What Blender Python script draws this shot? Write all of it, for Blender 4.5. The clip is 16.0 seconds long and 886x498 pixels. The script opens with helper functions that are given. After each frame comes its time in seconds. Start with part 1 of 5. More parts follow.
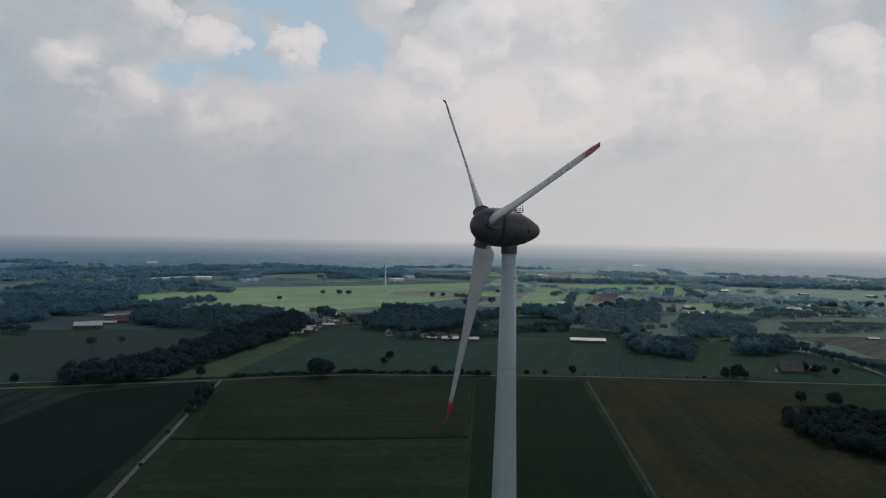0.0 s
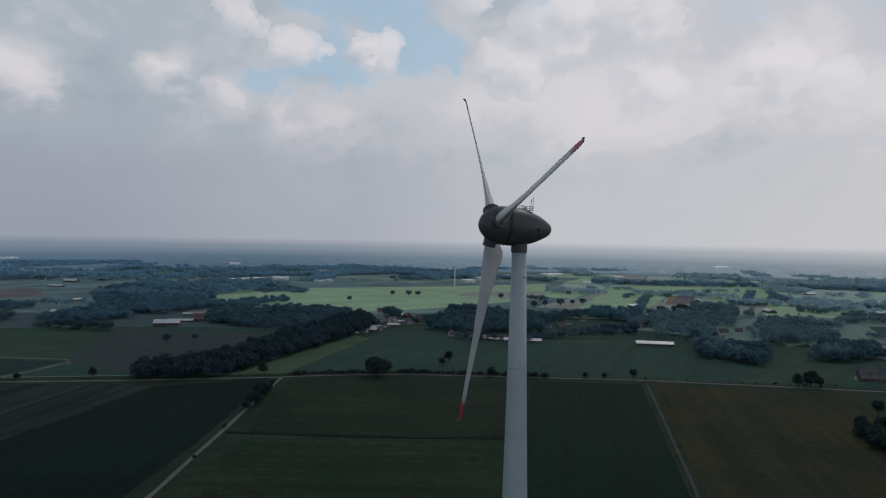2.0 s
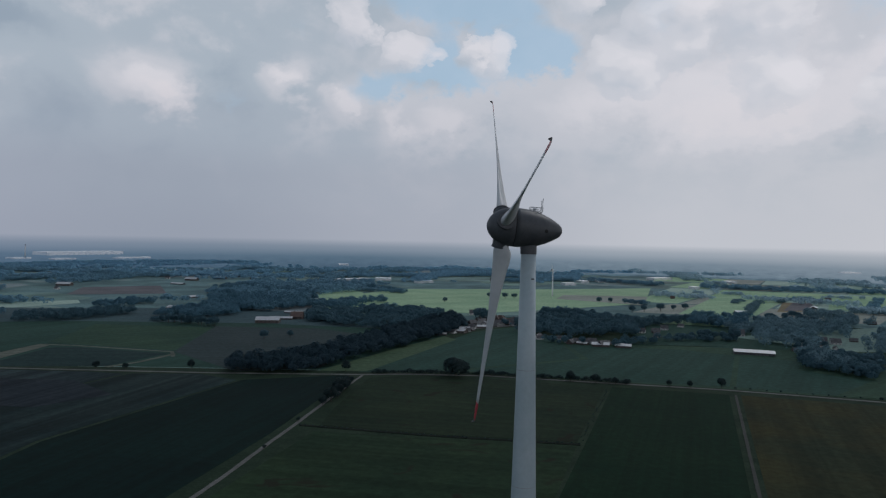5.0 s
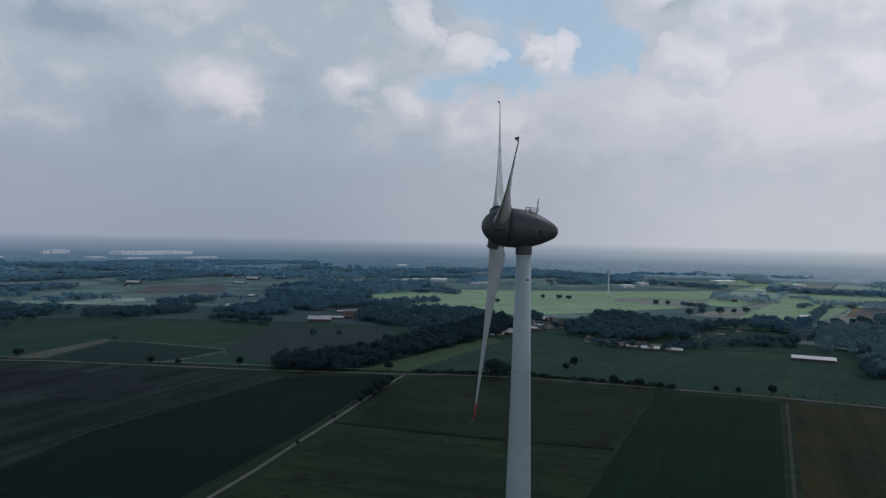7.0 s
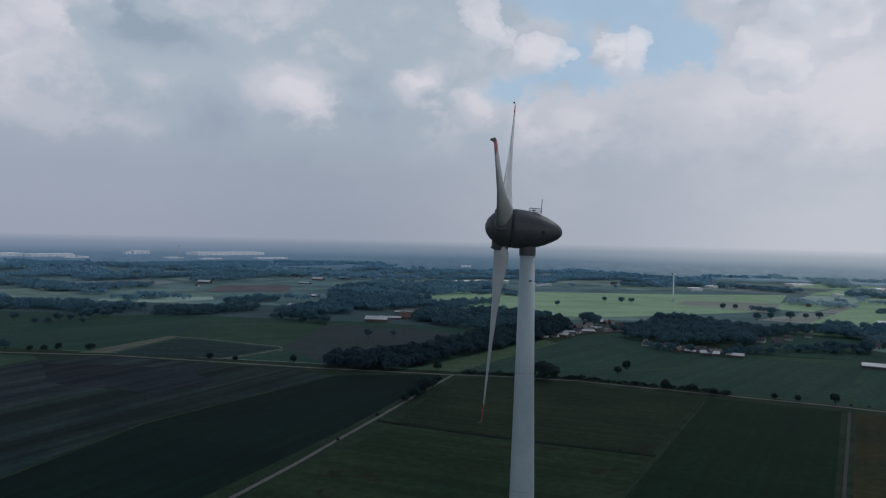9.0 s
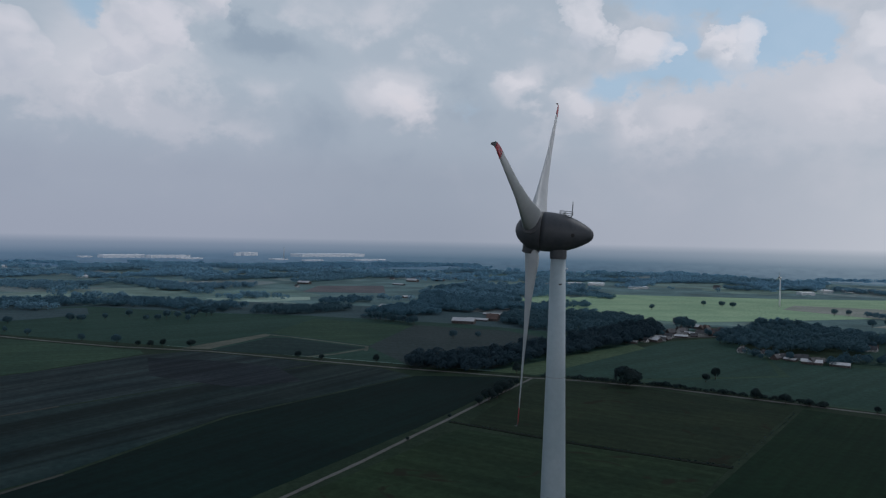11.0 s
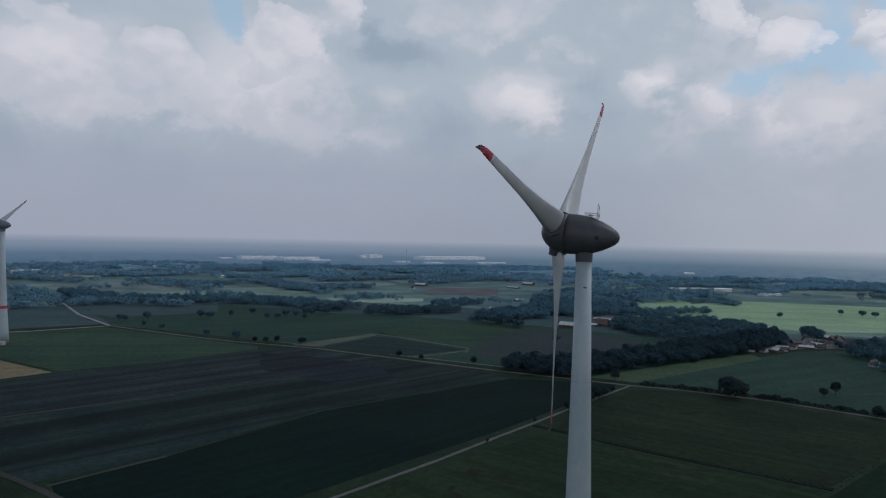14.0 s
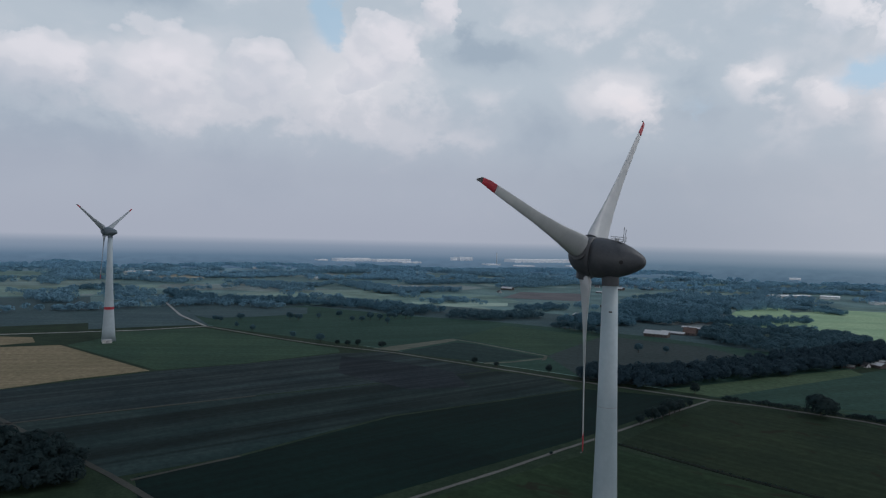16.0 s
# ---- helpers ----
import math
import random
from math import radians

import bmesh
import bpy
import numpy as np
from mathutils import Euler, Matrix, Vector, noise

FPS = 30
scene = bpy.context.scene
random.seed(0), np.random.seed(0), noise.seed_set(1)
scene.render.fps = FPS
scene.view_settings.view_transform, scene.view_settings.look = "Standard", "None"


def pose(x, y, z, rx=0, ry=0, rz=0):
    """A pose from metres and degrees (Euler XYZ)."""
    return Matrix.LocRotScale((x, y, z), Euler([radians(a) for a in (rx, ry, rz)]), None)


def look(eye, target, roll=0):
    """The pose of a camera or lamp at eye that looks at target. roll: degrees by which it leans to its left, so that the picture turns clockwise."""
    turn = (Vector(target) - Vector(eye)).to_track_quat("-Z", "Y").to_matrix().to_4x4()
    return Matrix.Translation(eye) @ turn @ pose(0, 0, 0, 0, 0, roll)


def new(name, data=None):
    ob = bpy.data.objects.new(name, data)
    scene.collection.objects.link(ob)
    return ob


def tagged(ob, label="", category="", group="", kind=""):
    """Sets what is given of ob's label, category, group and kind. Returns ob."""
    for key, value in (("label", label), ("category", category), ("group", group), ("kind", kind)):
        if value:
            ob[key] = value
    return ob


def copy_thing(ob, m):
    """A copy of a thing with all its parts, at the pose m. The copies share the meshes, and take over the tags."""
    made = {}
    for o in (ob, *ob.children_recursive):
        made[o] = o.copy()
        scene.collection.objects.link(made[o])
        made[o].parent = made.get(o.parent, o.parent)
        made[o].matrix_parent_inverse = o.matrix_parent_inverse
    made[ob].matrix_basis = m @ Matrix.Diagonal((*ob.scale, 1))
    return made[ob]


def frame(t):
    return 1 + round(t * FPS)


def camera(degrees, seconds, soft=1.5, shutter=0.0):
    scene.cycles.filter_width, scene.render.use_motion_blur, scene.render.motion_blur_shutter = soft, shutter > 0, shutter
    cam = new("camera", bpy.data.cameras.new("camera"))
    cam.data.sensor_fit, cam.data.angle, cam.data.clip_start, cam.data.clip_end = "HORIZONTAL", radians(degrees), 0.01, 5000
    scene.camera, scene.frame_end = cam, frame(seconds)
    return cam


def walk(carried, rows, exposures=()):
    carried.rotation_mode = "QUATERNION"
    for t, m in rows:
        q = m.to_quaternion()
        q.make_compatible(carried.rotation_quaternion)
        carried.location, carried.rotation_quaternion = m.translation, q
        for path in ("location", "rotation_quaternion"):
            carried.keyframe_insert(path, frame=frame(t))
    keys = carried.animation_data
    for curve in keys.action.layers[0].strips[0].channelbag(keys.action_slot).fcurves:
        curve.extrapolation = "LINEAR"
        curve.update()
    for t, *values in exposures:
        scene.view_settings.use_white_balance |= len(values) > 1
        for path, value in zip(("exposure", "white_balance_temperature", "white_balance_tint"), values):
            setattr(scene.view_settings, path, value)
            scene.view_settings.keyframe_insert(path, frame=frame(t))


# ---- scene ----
cam = camera(64.45, 16.0, soft=1.25)
# seconds, x, y, z, yaw, pitch, roll; the near turbine's tower stands at the origin
ROWS = [
    (0, -0.00, -154.95, 95.92, 5.39, -0.84, -1.09),
    (0.5, 3.76, -154.46, 95.93, 6.90, -0.86, -1.03),
    (1, 7.61, -153.87, 95.62, 8.49, -0.80, -1.02),
    (1.5, 11.08, -153.10, 95.69, 10.06, -0.82, -1.00),
    (2, 14.73, -152.28, 95.64, 11.72, -0.84, -0.93),
    (2.5, 18.33, -151.50, 95.64, 13.31, -0.86, -0.94),
    (3, 21.95, -150.96, 95.37, 14.87, -0.84, -0.99),
    (3.5, 25.72, -150.49, 95.33, 16.52, -0.82, -1.03),
    (4, 29.24, -150.02, 95.47, 17.99, -0.81, -1.03),
    (6.5, 46.34, -144.28, 95.94, 24.45, -0.82, -1.21),
    (7, 49.67, -142.98, 95.91, 25.73, -0.82, -1.21),
    (7.5, 53.02, -141.81, 95.95, 26.98, -0.82, -1.25),
    (8, 56.15, -140.35, 95.95, 28.29, -0.82, -1.28),
    (8.5, 59.18, -139.05, 95.97, 29.67, -0.82, -1.28),
    (11, 75.28, -130.10, 96.67, 39.39, -0.84, -1.13),
    (11.5, 78.15, -128.34, 96.70, 41.50, -0.84, -1.14),
    (12, 81.14, -126.13, 96.53, 43.33, -0.82, -1.16),
    (12.5, 84.02, -123.92, 96.55, 45.72, -0.85, -1.12),
    (13, 86.80, -121.82, 96.54, 47.43, -0.82, -1.17),
    (13.5, 89.54, -119.50, 96.59, 48.77, -0.81, -1.20),
    (14, 92.18, -117.12, 96.91, 49.58, -0.79, -1.22),
    (14.5, 94.83, -114.58, 97.83, 51.21, -0.81, -1.23),
    (15, 97.45, -112.16, 99.16, 51.84, -0.78, -1.27),
    (15.5, 100.16, -109.77, 100.40, 53.17, -0.76, -1.32),
    (16, 102.83, -107.50, 101.73, 57.20, -0.82, -1.30),
]
walk(cam, [(t, pose(x, y, z, 90 + pitch, roll, yaw)) for t, x, y, z, yaw, pitch, roll in ROWS],
     exposures=((0, 0.0, 6500, 10), (1.5, 0.0, 6270, 10), (3.5, 0.0, 6120, 10), (7, 0.0, 5950, 10), (11, 0.0, 5930, 10), (14.5, 0.06, 6000, 10), (15.3, 0.13, 6080, 10), (16, 0.22, 6120, 10)))

# ---- world, sun ----
SUN_AZ, SUN_EL = 20.0, 48.0   # degrees right of +y, above the horizon
world = bpy.data.worlds.new("sky")
scene.world = world
world.use_nodes = True
wt = world.node_tree
wt.nodes.clear()


def node(tree, kind, **sets):
    n = tree.nodes.new(kind)
    for k, v in sets.items():
        if k in n.inputs:
            n.inputs[k].default_value = v
    return n


def ramp(tree, stops, fac, smooth=True):
    n = tree.nodes.new("ShaderNodeValToRGB")
    n.color_ramp.interpolation = "EASE" if smooth else "LINEAR"
    els = n.color_ramp.elements
    while len(els) < len(stops):
        els.new(0.5)
    for e, (p, c) in zip(els, stops):
        e.position = p
        e.color = (*c, 1) if len(c) == 3 else (c[0], c[0], c[0], 1)
    tree.links.new(fac, n.inputs["Fac"])
    return n.outputs["Color"]


def math_node(tree, op, a, b=None):
    n = tree.nodes.new("ShaderNodeMath")
    n.operation = op
    for i, v in enumerate((a, b)):
        if v is None:
            continue
        if isinstance(v, (int, float)):
            n.inputs[i].default_value = v
        else:
            tree.links.new(v, n.inputs[i])
    return n.outputs[0]


def mix(tree, fac, a, b, kind="MIX"):
    n = tree.nodes.new("ShaderNodeMix")
    n.data_type, n.blend_type = "RGBA", kind
    for sock, v in ((n.inputs[0], fac), (n.inputs[6], a), (n.inputs[7], b)):
        if isinstance(v, (int, float)):
            sock.default_value = v
        elif isinstance(v, tuple):
            sock.default_value = (*v, 1)
        else:
            tree.links.new(v, sock)
    return n.outputs[2]


def noise_node(tree, vec, scale, detail=4.0, rough=0.55, distortion=0.0):
    n = node(tree, "ShaderNodeTexNoise", Scale=scale, Detail=detail, Roughness=rough, Distortion=distortion)
    tree.links.new(vec, n.inputs["Vector"])
    return n.outputs["Fac"]


# clouds by bearing (degrees left of +y) and height: bearing, height, half widths, weight
GAPS = [(12.8, 14.8, 2.9, 1.7, 1.0), (17.0, 18.2, 3.2, 1.4, 1.0), (3.3, 17.3, 1.2, 1.7, 1.0), (20.6, 12.5, 3.0, 1.3, 0.55), (21.2, 15.2, 1.2, 1.4, 0.7), (-10.5, 18.0, 3.2, 3.4, 0.5),
        (-19.5, 17.4, 4.0, 1.8, 0.55), (22.0, 18.9, 5.6, 1.7, 0.9), (21.4, 13.3, 2.4, 1.8, 0.55), (14.1, 14.6, 2.6, 1.6, 0.9), (26.9, 12.0, 2.5, 1.3, 0.5), (67.0, 17.4, 1.5, 2.2, 1.0),
        (37.6, 10.0, 2.8, 1.2, 0.4), (26.2, 12.2, 2.0, 1.3, 0.4), (33.5, 16.6, 3.0, 1.6, 0.25)]
PUFFS = [(-3.4, 17.6, 4.2, 4.0), (2.2, 16.2, 4.2, 4.0), (6.1, 13.2, 3.7, 3.1), (9.6, 18.8, 2.9, 2.5), (-3.9, 12.4, 3.0, 3.3), (16.4, 14.9, 2.1, 1.8), (24.2, 14.6, 2.9, 1.9), (27.9, 16.8, 2.4, 2.2),
         (-12.9, 12.6, 3.0, 3.1), (-16.5, 11.4, 2.4, 2.6), (-11.4, 10.8, 2.4, 2.1), (-24.2, 12.8, 2.2, 3.0), (-21.6, 10.9, 2.4, 2.4), (-27.0, 11.2, 2.3, 3.0), (18.4, 15.1, 1.7, 1.5),
         (63.9, 13.6, 2.7, 2.7), (61.9, 15.6, 2.7, 2.3), (57.4, 17.8, 2.0, 1.9), (87.2, 11.4, 4.5, 2.9), (79.3, 12.2, 5.3, 3.3), (71.8, 12.4, 4.0, 3.0), (95.0, 12.0, 5.0, 3.4)]
LIGHT = [(-1.0, 15.0, 8.0, 6.0, 0.45), (-17.0, 12.5, 9.0, 4.0, 0.4), (63.0, 13.0, 4.5, 3.0, 0.6), (79.0, 12.2, 12.0, 3.2, 0.55), (24.7, 9.4, 1.1, 1.4, 0.8), (20.4, 9.3, 2.2, 1.5, 0.75), (28.3, 10.7, 1.3, 1.2, 0.6), (32.7, 12.7, 1.6, 1.4, 0.55), (43.9, 11.4, 3.0, 1.5, 1.0), (42.3, 10.4, 1.7, 1.2, 0.6), (24.5, 12.2, 4.2, 2.0, 0.35),
         (33.0, 11.2, 1.7, 1.7, 0.5), (22.7, 8.4, 3.2, 1.8, 0.45), (34.1, 12.3, 1.4, 1.5, 0.5), (29.1, 10.7, 1.2, 1.1, 0.5), (-3.0, 9.4, 7.0, 2.2, 0.7), (-19.0, 9.0, 9.0, 2.2, 0.6), (7.5, 10.4, 5.0, 2.2, 0.6),
         (66.5, 10.8, 6.0, 1.6, 0.4), (59.5, 8.2, 5.0, 1.0, 0.45), (75.0, 9.5, 9.0, 1.4, 0.5), (46.5, 16.8, 4.0, 2.2, 0.4)]
SHADE = [(53.9, 14.7, 5.0, 1.5, 1.3), (81, 17.3, 9.6, 1.2, 0.7), (-12.3, 7.6, 4.6, 1.1, 0.45), (35.0, 14.0, 3.5, 2.6, 0.5), (37.5, 9.5, 6, 4, 0.35), (86, 6.0, 12, 2.2, 0.6), (50, 9.0, 4, 2, 0.35)]


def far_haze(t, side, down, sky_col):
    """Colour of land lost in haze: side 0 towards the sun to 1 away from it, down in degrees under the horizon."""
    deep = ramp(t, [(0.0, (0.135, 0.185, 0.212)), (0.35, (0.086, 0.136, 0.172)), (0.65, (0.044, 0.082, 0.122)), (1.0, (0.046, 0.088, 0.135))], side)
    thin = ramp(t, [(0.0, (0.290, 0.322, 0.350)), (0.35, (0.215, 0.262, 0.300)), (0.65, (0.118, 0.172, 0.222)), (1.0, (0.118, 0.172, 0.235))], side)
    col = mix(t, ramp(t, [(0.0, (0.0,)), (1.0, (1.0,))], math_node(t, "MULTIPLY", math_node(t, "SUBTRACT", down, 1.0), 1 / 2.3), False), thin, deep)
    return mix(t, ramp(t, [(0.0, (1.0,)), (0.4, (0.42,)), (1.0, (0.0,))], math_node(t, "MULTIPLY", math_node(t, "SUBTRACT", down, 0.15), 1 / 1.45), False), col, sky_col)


def low_sky(t, side):
    return ramp(t, [(0.0, (0.60, 0.58, 0.575)), (0.3, (0.54, 0.535, 0.545)), (0.55, (0.395, 0.405, 0.44)), (0.78, (0.315, 0.335, 0.38)), (1.0, (0.335, 0.35, 0.40))], side)


def build_sky():
    t = wt
    co = t.nodes.new("ShaderNodeTexCoord").outputs["Generated"]
    sep = t.nodes.new("ShaderNodeSeparateXYZ")
    t.links.new(co, sep.inputs[0])
    x, y, z = sep.outputs
    az = math_node(t, "MULTIPLY", math_node(t, "ARCTAN2", math_node(t, "MULTIPLY", x, -1.0), y), 57.3)
    el = math_node(t, "MULTIPLY", math_node(t, "ARCSINE", z), 57.3)
    side = math_node(t, "MULTIPLY", math_node(t, "ADD", az, 25.0), 1 / 85)
    sky = t.nodes.new("ShaderNodeTexSky")
    sky.sky_type, sky.sun_disc = "NISHITA", False
    sky.sun_elevation, sky.sun_rotation = radians(SUN_EL), radians(SUN_AZ)
    blue = mix(t, 1.0, sky.outputs["Color"], (0.10, 0.10, 0.10), "MULTIPLY")
    blue = mix(t, 0.78, blue, (0.37, 0.50, 0.585))
    stretch = node(t, "ShaderNodeMapping")
    stretch.inputs["Scale"].default_value = (1.0, 1.0, 1.4)
    stretch.inputs["Location"].default_value = (0.3, 0.1, 0.25)
    t.links.new(co, stretch.inputs["Vector"])
    v = stretch.outputs[0]
    wide = noise_node(t, v, 4.0, 4.0, 0.55, 0.2)
    billow = noise_node(t, v, 9.0, 7.0, 0.52, 0.25)
    fine = noise_node(t, v, 30.0, 8.0, 0.60, 0.1)
    lift = t.nodes.new("ShaderNodeVectorMath")
    lift.operation = "ADD"
    t.links.new(v, lift.inputs[0])
    lift.inputs[1].default_value = (0.012, 0.0, 0.032)

    def heads(place):
        """Rounded cauliflower swellings at two sizes."""
        total = None
        for scale, weight in ((17.0, 0.62), (41.0, 0.38)):
            n = node(t, "ShaderNodeTexVoronoi", Scale=scale)
            n.feature = "SMOOTH_F1"
            n.inputs["Smoothness"].default_value = 0.35
            t.links.new(place, n.inputs["Vector"])
            h = math_node(t, "MULTIPLY", math_node(t, "SUBTRACT", 0.45, n.outputs["Distance"]), weight)
            total = h if total is None else math_node(t, "ADD", total, h)
        return total
    swell, swell_up = heads(v), heads(lift.outputs[0])

    # ragged outlines: the bearings wander with the noise
    def wander(value, n1, a1, n2, a2):
        w = math_node(t, "MULTIPLY", math_node(t, "SUBTRACT", n1, 0.5), a1)
        w2 = math_node(t, "MULTIPLY", math_node(t, "SUBTRACT", n2, 0.5), a2)
        return math_node(t, "ADD", value, math_node(t, "ADD", w, w2))
    pos = t.nodes.new("ShaderNodeCombineXYZ")
    t.links.new(wander(az, billow, 5.0, fine, 3.4), pos.inputs[0])
    t.links.new(wander(el, fine, 2.6, billow, 4.0), pos.inputs[1])
    higher = t.nodes.new("ShaderNodeVectorMath")
    higher.operation = "ADD"
    t.links.new(pos.outputs[0], higher.inputs[0])
    higher.inputs[1].default_value = (-0.8, 1.4, 0)

    def offset(place, a, e, wa, we):
        sub = t.nodes.new("ShaderNodeVectorMath")
        sub.operation = "SUBTRACT"
        t.links.new(place, sub.inputs[0])
        sub.inputs[1].default_value = (a, e, 0)
        mul = t.nodes.new("ShaderNodeVectorMath")
        mul.operation = "MULTIPLY"
        t.links.new(sub.outputs[0], mul.inputs[0])
        mul.inputs[1].default_value = (1 / wa, 1 / we, 0)
        dot = t.nodes.new("ShaderNodeVectorMath")
        dot.operation = "DOT_PRODUCT"
        t.links.new(mul.outputs[0], dot.inputs[0])
        t.links.new(mul.outputs[0], dot.inputs[1])
        return dot.outputs["Value"]

    def blobs(rows):
        total = None
        for a, e, wa, we, weight in rows:
            g = math_node(t, "MULTIPLY", math_node(t, "POWER", 2.718, math_node(t, "MULTIPLY", offset(pos.outputs[0], a, e, wa, we), -0.8)), weight)
            total = g if total is None else math_node(t, "ADD", total, g)
        return total

    def puffs(place, bumps):
        """How deep a direction lies inside the heaped clouds."""
        total = None
        for a, e, wa, we in PUFFS:
            g = math_node(t, "SUBTRACT", 1.0, math_node(t, "SQRT", offset(place, a, e, wa, we)))
            total = g if total is None else math_node(t, "MAXIMUM", total, g)
        return math_node(t, "ADD", math_node(t, "MINIMUM", total, 0.62), math_node(t, "MULTIPLY", bumps, 0.75))
    centred = math_node(t, "SUBTRACT", fine, 0.5)
    # the veil of cloud behind everything
    lit = math_node(t, "ADD", math_node(t, "MULTIPLY", math_node(t, "SUBTRACT", billow, 0.5), 0.75), math_node(t, "MULTIPLY", math_node(t, "SUBTRACT", wide, 0.5), 0.55))
    lit = math_node(t, "ADD", lit, math_node(t, "MULTIPLY", blobs(SHADE), -0.34))
    lit = math_node(t, "ADD", lit, math_node(t, "MULTIPLY", blobs(LIGHT), 0.46))
    lit = math_node(t, "ADD", lit, math_node(t, "MULTIPLY", math_node(t, "SUBTRACT", 0.5, side), 0.16))
    lit = math_node(t, "ADD", math_node(t, "ADD", lit, 0.43), math_node(t, "MULTIPLY", centred, 0.2))
    cloud = ramp(t, [(0.0, (0.31, 0.36, 0.41)), (0.35, (0.41, 0.45, 0.485)), (0.62, (0.56, 0.555, 0.57)), (0.85, (0.68, 0.645, 0.645)), (1.0, (0.735, 0.68, 0.67))], lit)
    gap = ramp(t, [(0.25, (0.0,)), (0.85, (0.80,))], math_node(t, "ADD", blobs(GAPS), math_node(t, "MULTIPLY", centred, 0.7)))
    col = mix(t, gap, cloud, blue)
    # heaped clouds: bright where they thin out upwards, grey along their bases
    heap = math_node(t, "ADD", puffs(pos.outputs[0], swell), math_node(t, "MULTIPLY", centred, 0.22))
    slope = math_node(t, "MULTIPLY", math_node(t, "SUBTRACT", heap, puffs(higher.outputs[0], swell_up)), 0.80)
    slope = math_node(t, "ADD", math_node(t, "ADD", slope, 0.44), math_node(t, "MULTIPLY", math_node(t, "SUBTRACT", billow, 0.5), 0.5))
    tops = ramp(t, [(0.05, (0.50, 0.52, 0.55)), (0.40, (0.59, 0.585, 0.60)), (0.66, (0.675, 0.65, 0.65)), (0.95, (0.735, 0.695, 0.69))], slope)
    tops = mix(t, 1.0, tops, ramp(t, [(0.35, (1.02, 1.02, 1.02)), (1.0, (0.90, 0.90, 0.92))], side), "MULTIPLY")
    mask = ramp(t, [(0.0, (0.0,)), (0.14, (0.5,)), (0.46, (0.82,))], heap)
    base = ramp(t, [(0.0, (0.0,)), (1.0, (1.0,))], math_node(t, "MULTIPLY", math_node(t, "SUBTRACT", el, 7.0), 1 / 4.5))
    col = mix(t, math_node(t, "MULTIPLY", mask, base), col, tops)
    # heavy cloud base overhead
    col = mix(t, ramp(t, [(0.34, (0.0,)), (0.6, (0.88,))], z), col, (0.115, 0.145, 0.19))
    # thick haze low down, brighter towards the sun
    low = ramp(t, [(0.0, (1.0,)), (0.30, (0.80,)), (0.62, (0.30,)), (0.9, (0.0,))], math_node(t, "MULTIPLY", el, 1 / 14))
    haze = low_sky(t, side)
    col = mix(t, low, col, haze)
    # the far land fades into the sky
    col = mix(t, ramp(t, [(0.0, (1.0,)), (1.0, (0.0,))], math_node(t, "ADD", math_node(t, "MULTIPLY", el, 2.0), 0.8)), col, far_haze(t, side, math_node(t, "MULTIPLY", el, -1.0), haze))
    bg = node(t, "ShaderNodeBackground", Strength=1.0)
    t.links.new(col, bg.inputs["Color"])
    out = t.nodes.new("ShaderNodeOutputWorld")
    t.links.new(bg.outputs[0], out.inputs["Surface"])


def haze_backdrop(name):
    """Land beyond two kilometres: dim woods that melt into the sky, their haze painted as emission."""
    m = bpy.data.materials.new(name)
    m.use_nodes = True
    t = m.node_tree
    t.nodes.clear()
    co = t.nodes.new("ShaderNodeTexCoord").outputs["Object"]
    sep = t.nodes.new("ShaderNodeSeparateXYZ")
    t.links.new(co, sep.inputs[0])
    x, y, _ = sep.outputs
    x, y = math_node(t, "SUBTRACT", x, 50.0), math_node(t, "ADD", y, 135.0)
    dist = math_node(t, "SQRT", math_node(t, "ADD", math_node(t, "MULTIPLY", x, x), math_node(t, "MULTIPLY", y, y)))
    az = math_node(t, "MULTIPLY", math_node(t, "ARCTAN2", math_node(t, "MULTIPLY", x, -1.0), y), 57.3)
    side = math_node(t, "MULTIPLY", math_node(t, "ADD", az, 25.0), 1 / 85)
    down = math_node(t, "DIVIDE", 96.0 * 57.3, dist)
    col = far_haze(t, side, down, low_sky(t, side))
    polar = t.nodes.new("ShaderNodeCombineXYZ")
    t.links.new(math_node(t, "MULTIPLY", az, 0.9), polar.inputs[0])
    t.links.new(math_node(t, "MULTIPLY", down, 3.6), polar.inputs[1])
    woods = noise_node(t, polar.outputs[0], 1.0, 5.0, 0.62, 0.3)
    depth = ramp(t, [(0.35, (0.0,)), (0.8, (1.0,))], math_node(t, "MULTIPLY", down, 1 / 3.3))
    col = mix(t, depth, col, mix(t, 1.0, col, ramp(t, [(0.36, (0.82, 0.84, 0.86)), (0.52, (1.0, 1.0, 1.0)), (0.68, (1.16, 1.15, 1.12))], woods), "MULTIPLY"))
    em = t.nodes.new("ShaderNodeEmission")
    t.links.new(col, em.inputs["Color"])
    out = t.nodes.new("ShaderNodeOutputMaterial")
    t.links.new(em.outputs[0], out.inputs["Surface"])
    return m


build_sky()
sun_data = bpy.data.lights.new("sun", "SUN")
sun_data.energy, sun_data.angle, sun_data.color = 0.55, radians(14), (1.0, 0.96, 0.9)
sun = new("sun", sun_data)
sun.matrix_world = look((0, 0, 300), (-300 * math.sin(radians(SUN_AZ)) / math.tan(radians(SUN_EL)), -300 * math.cos(radians(SUN_AZ)) / math.tan(radians(SUN_EL)), 0))

# ---- materials ----
MATS = {}


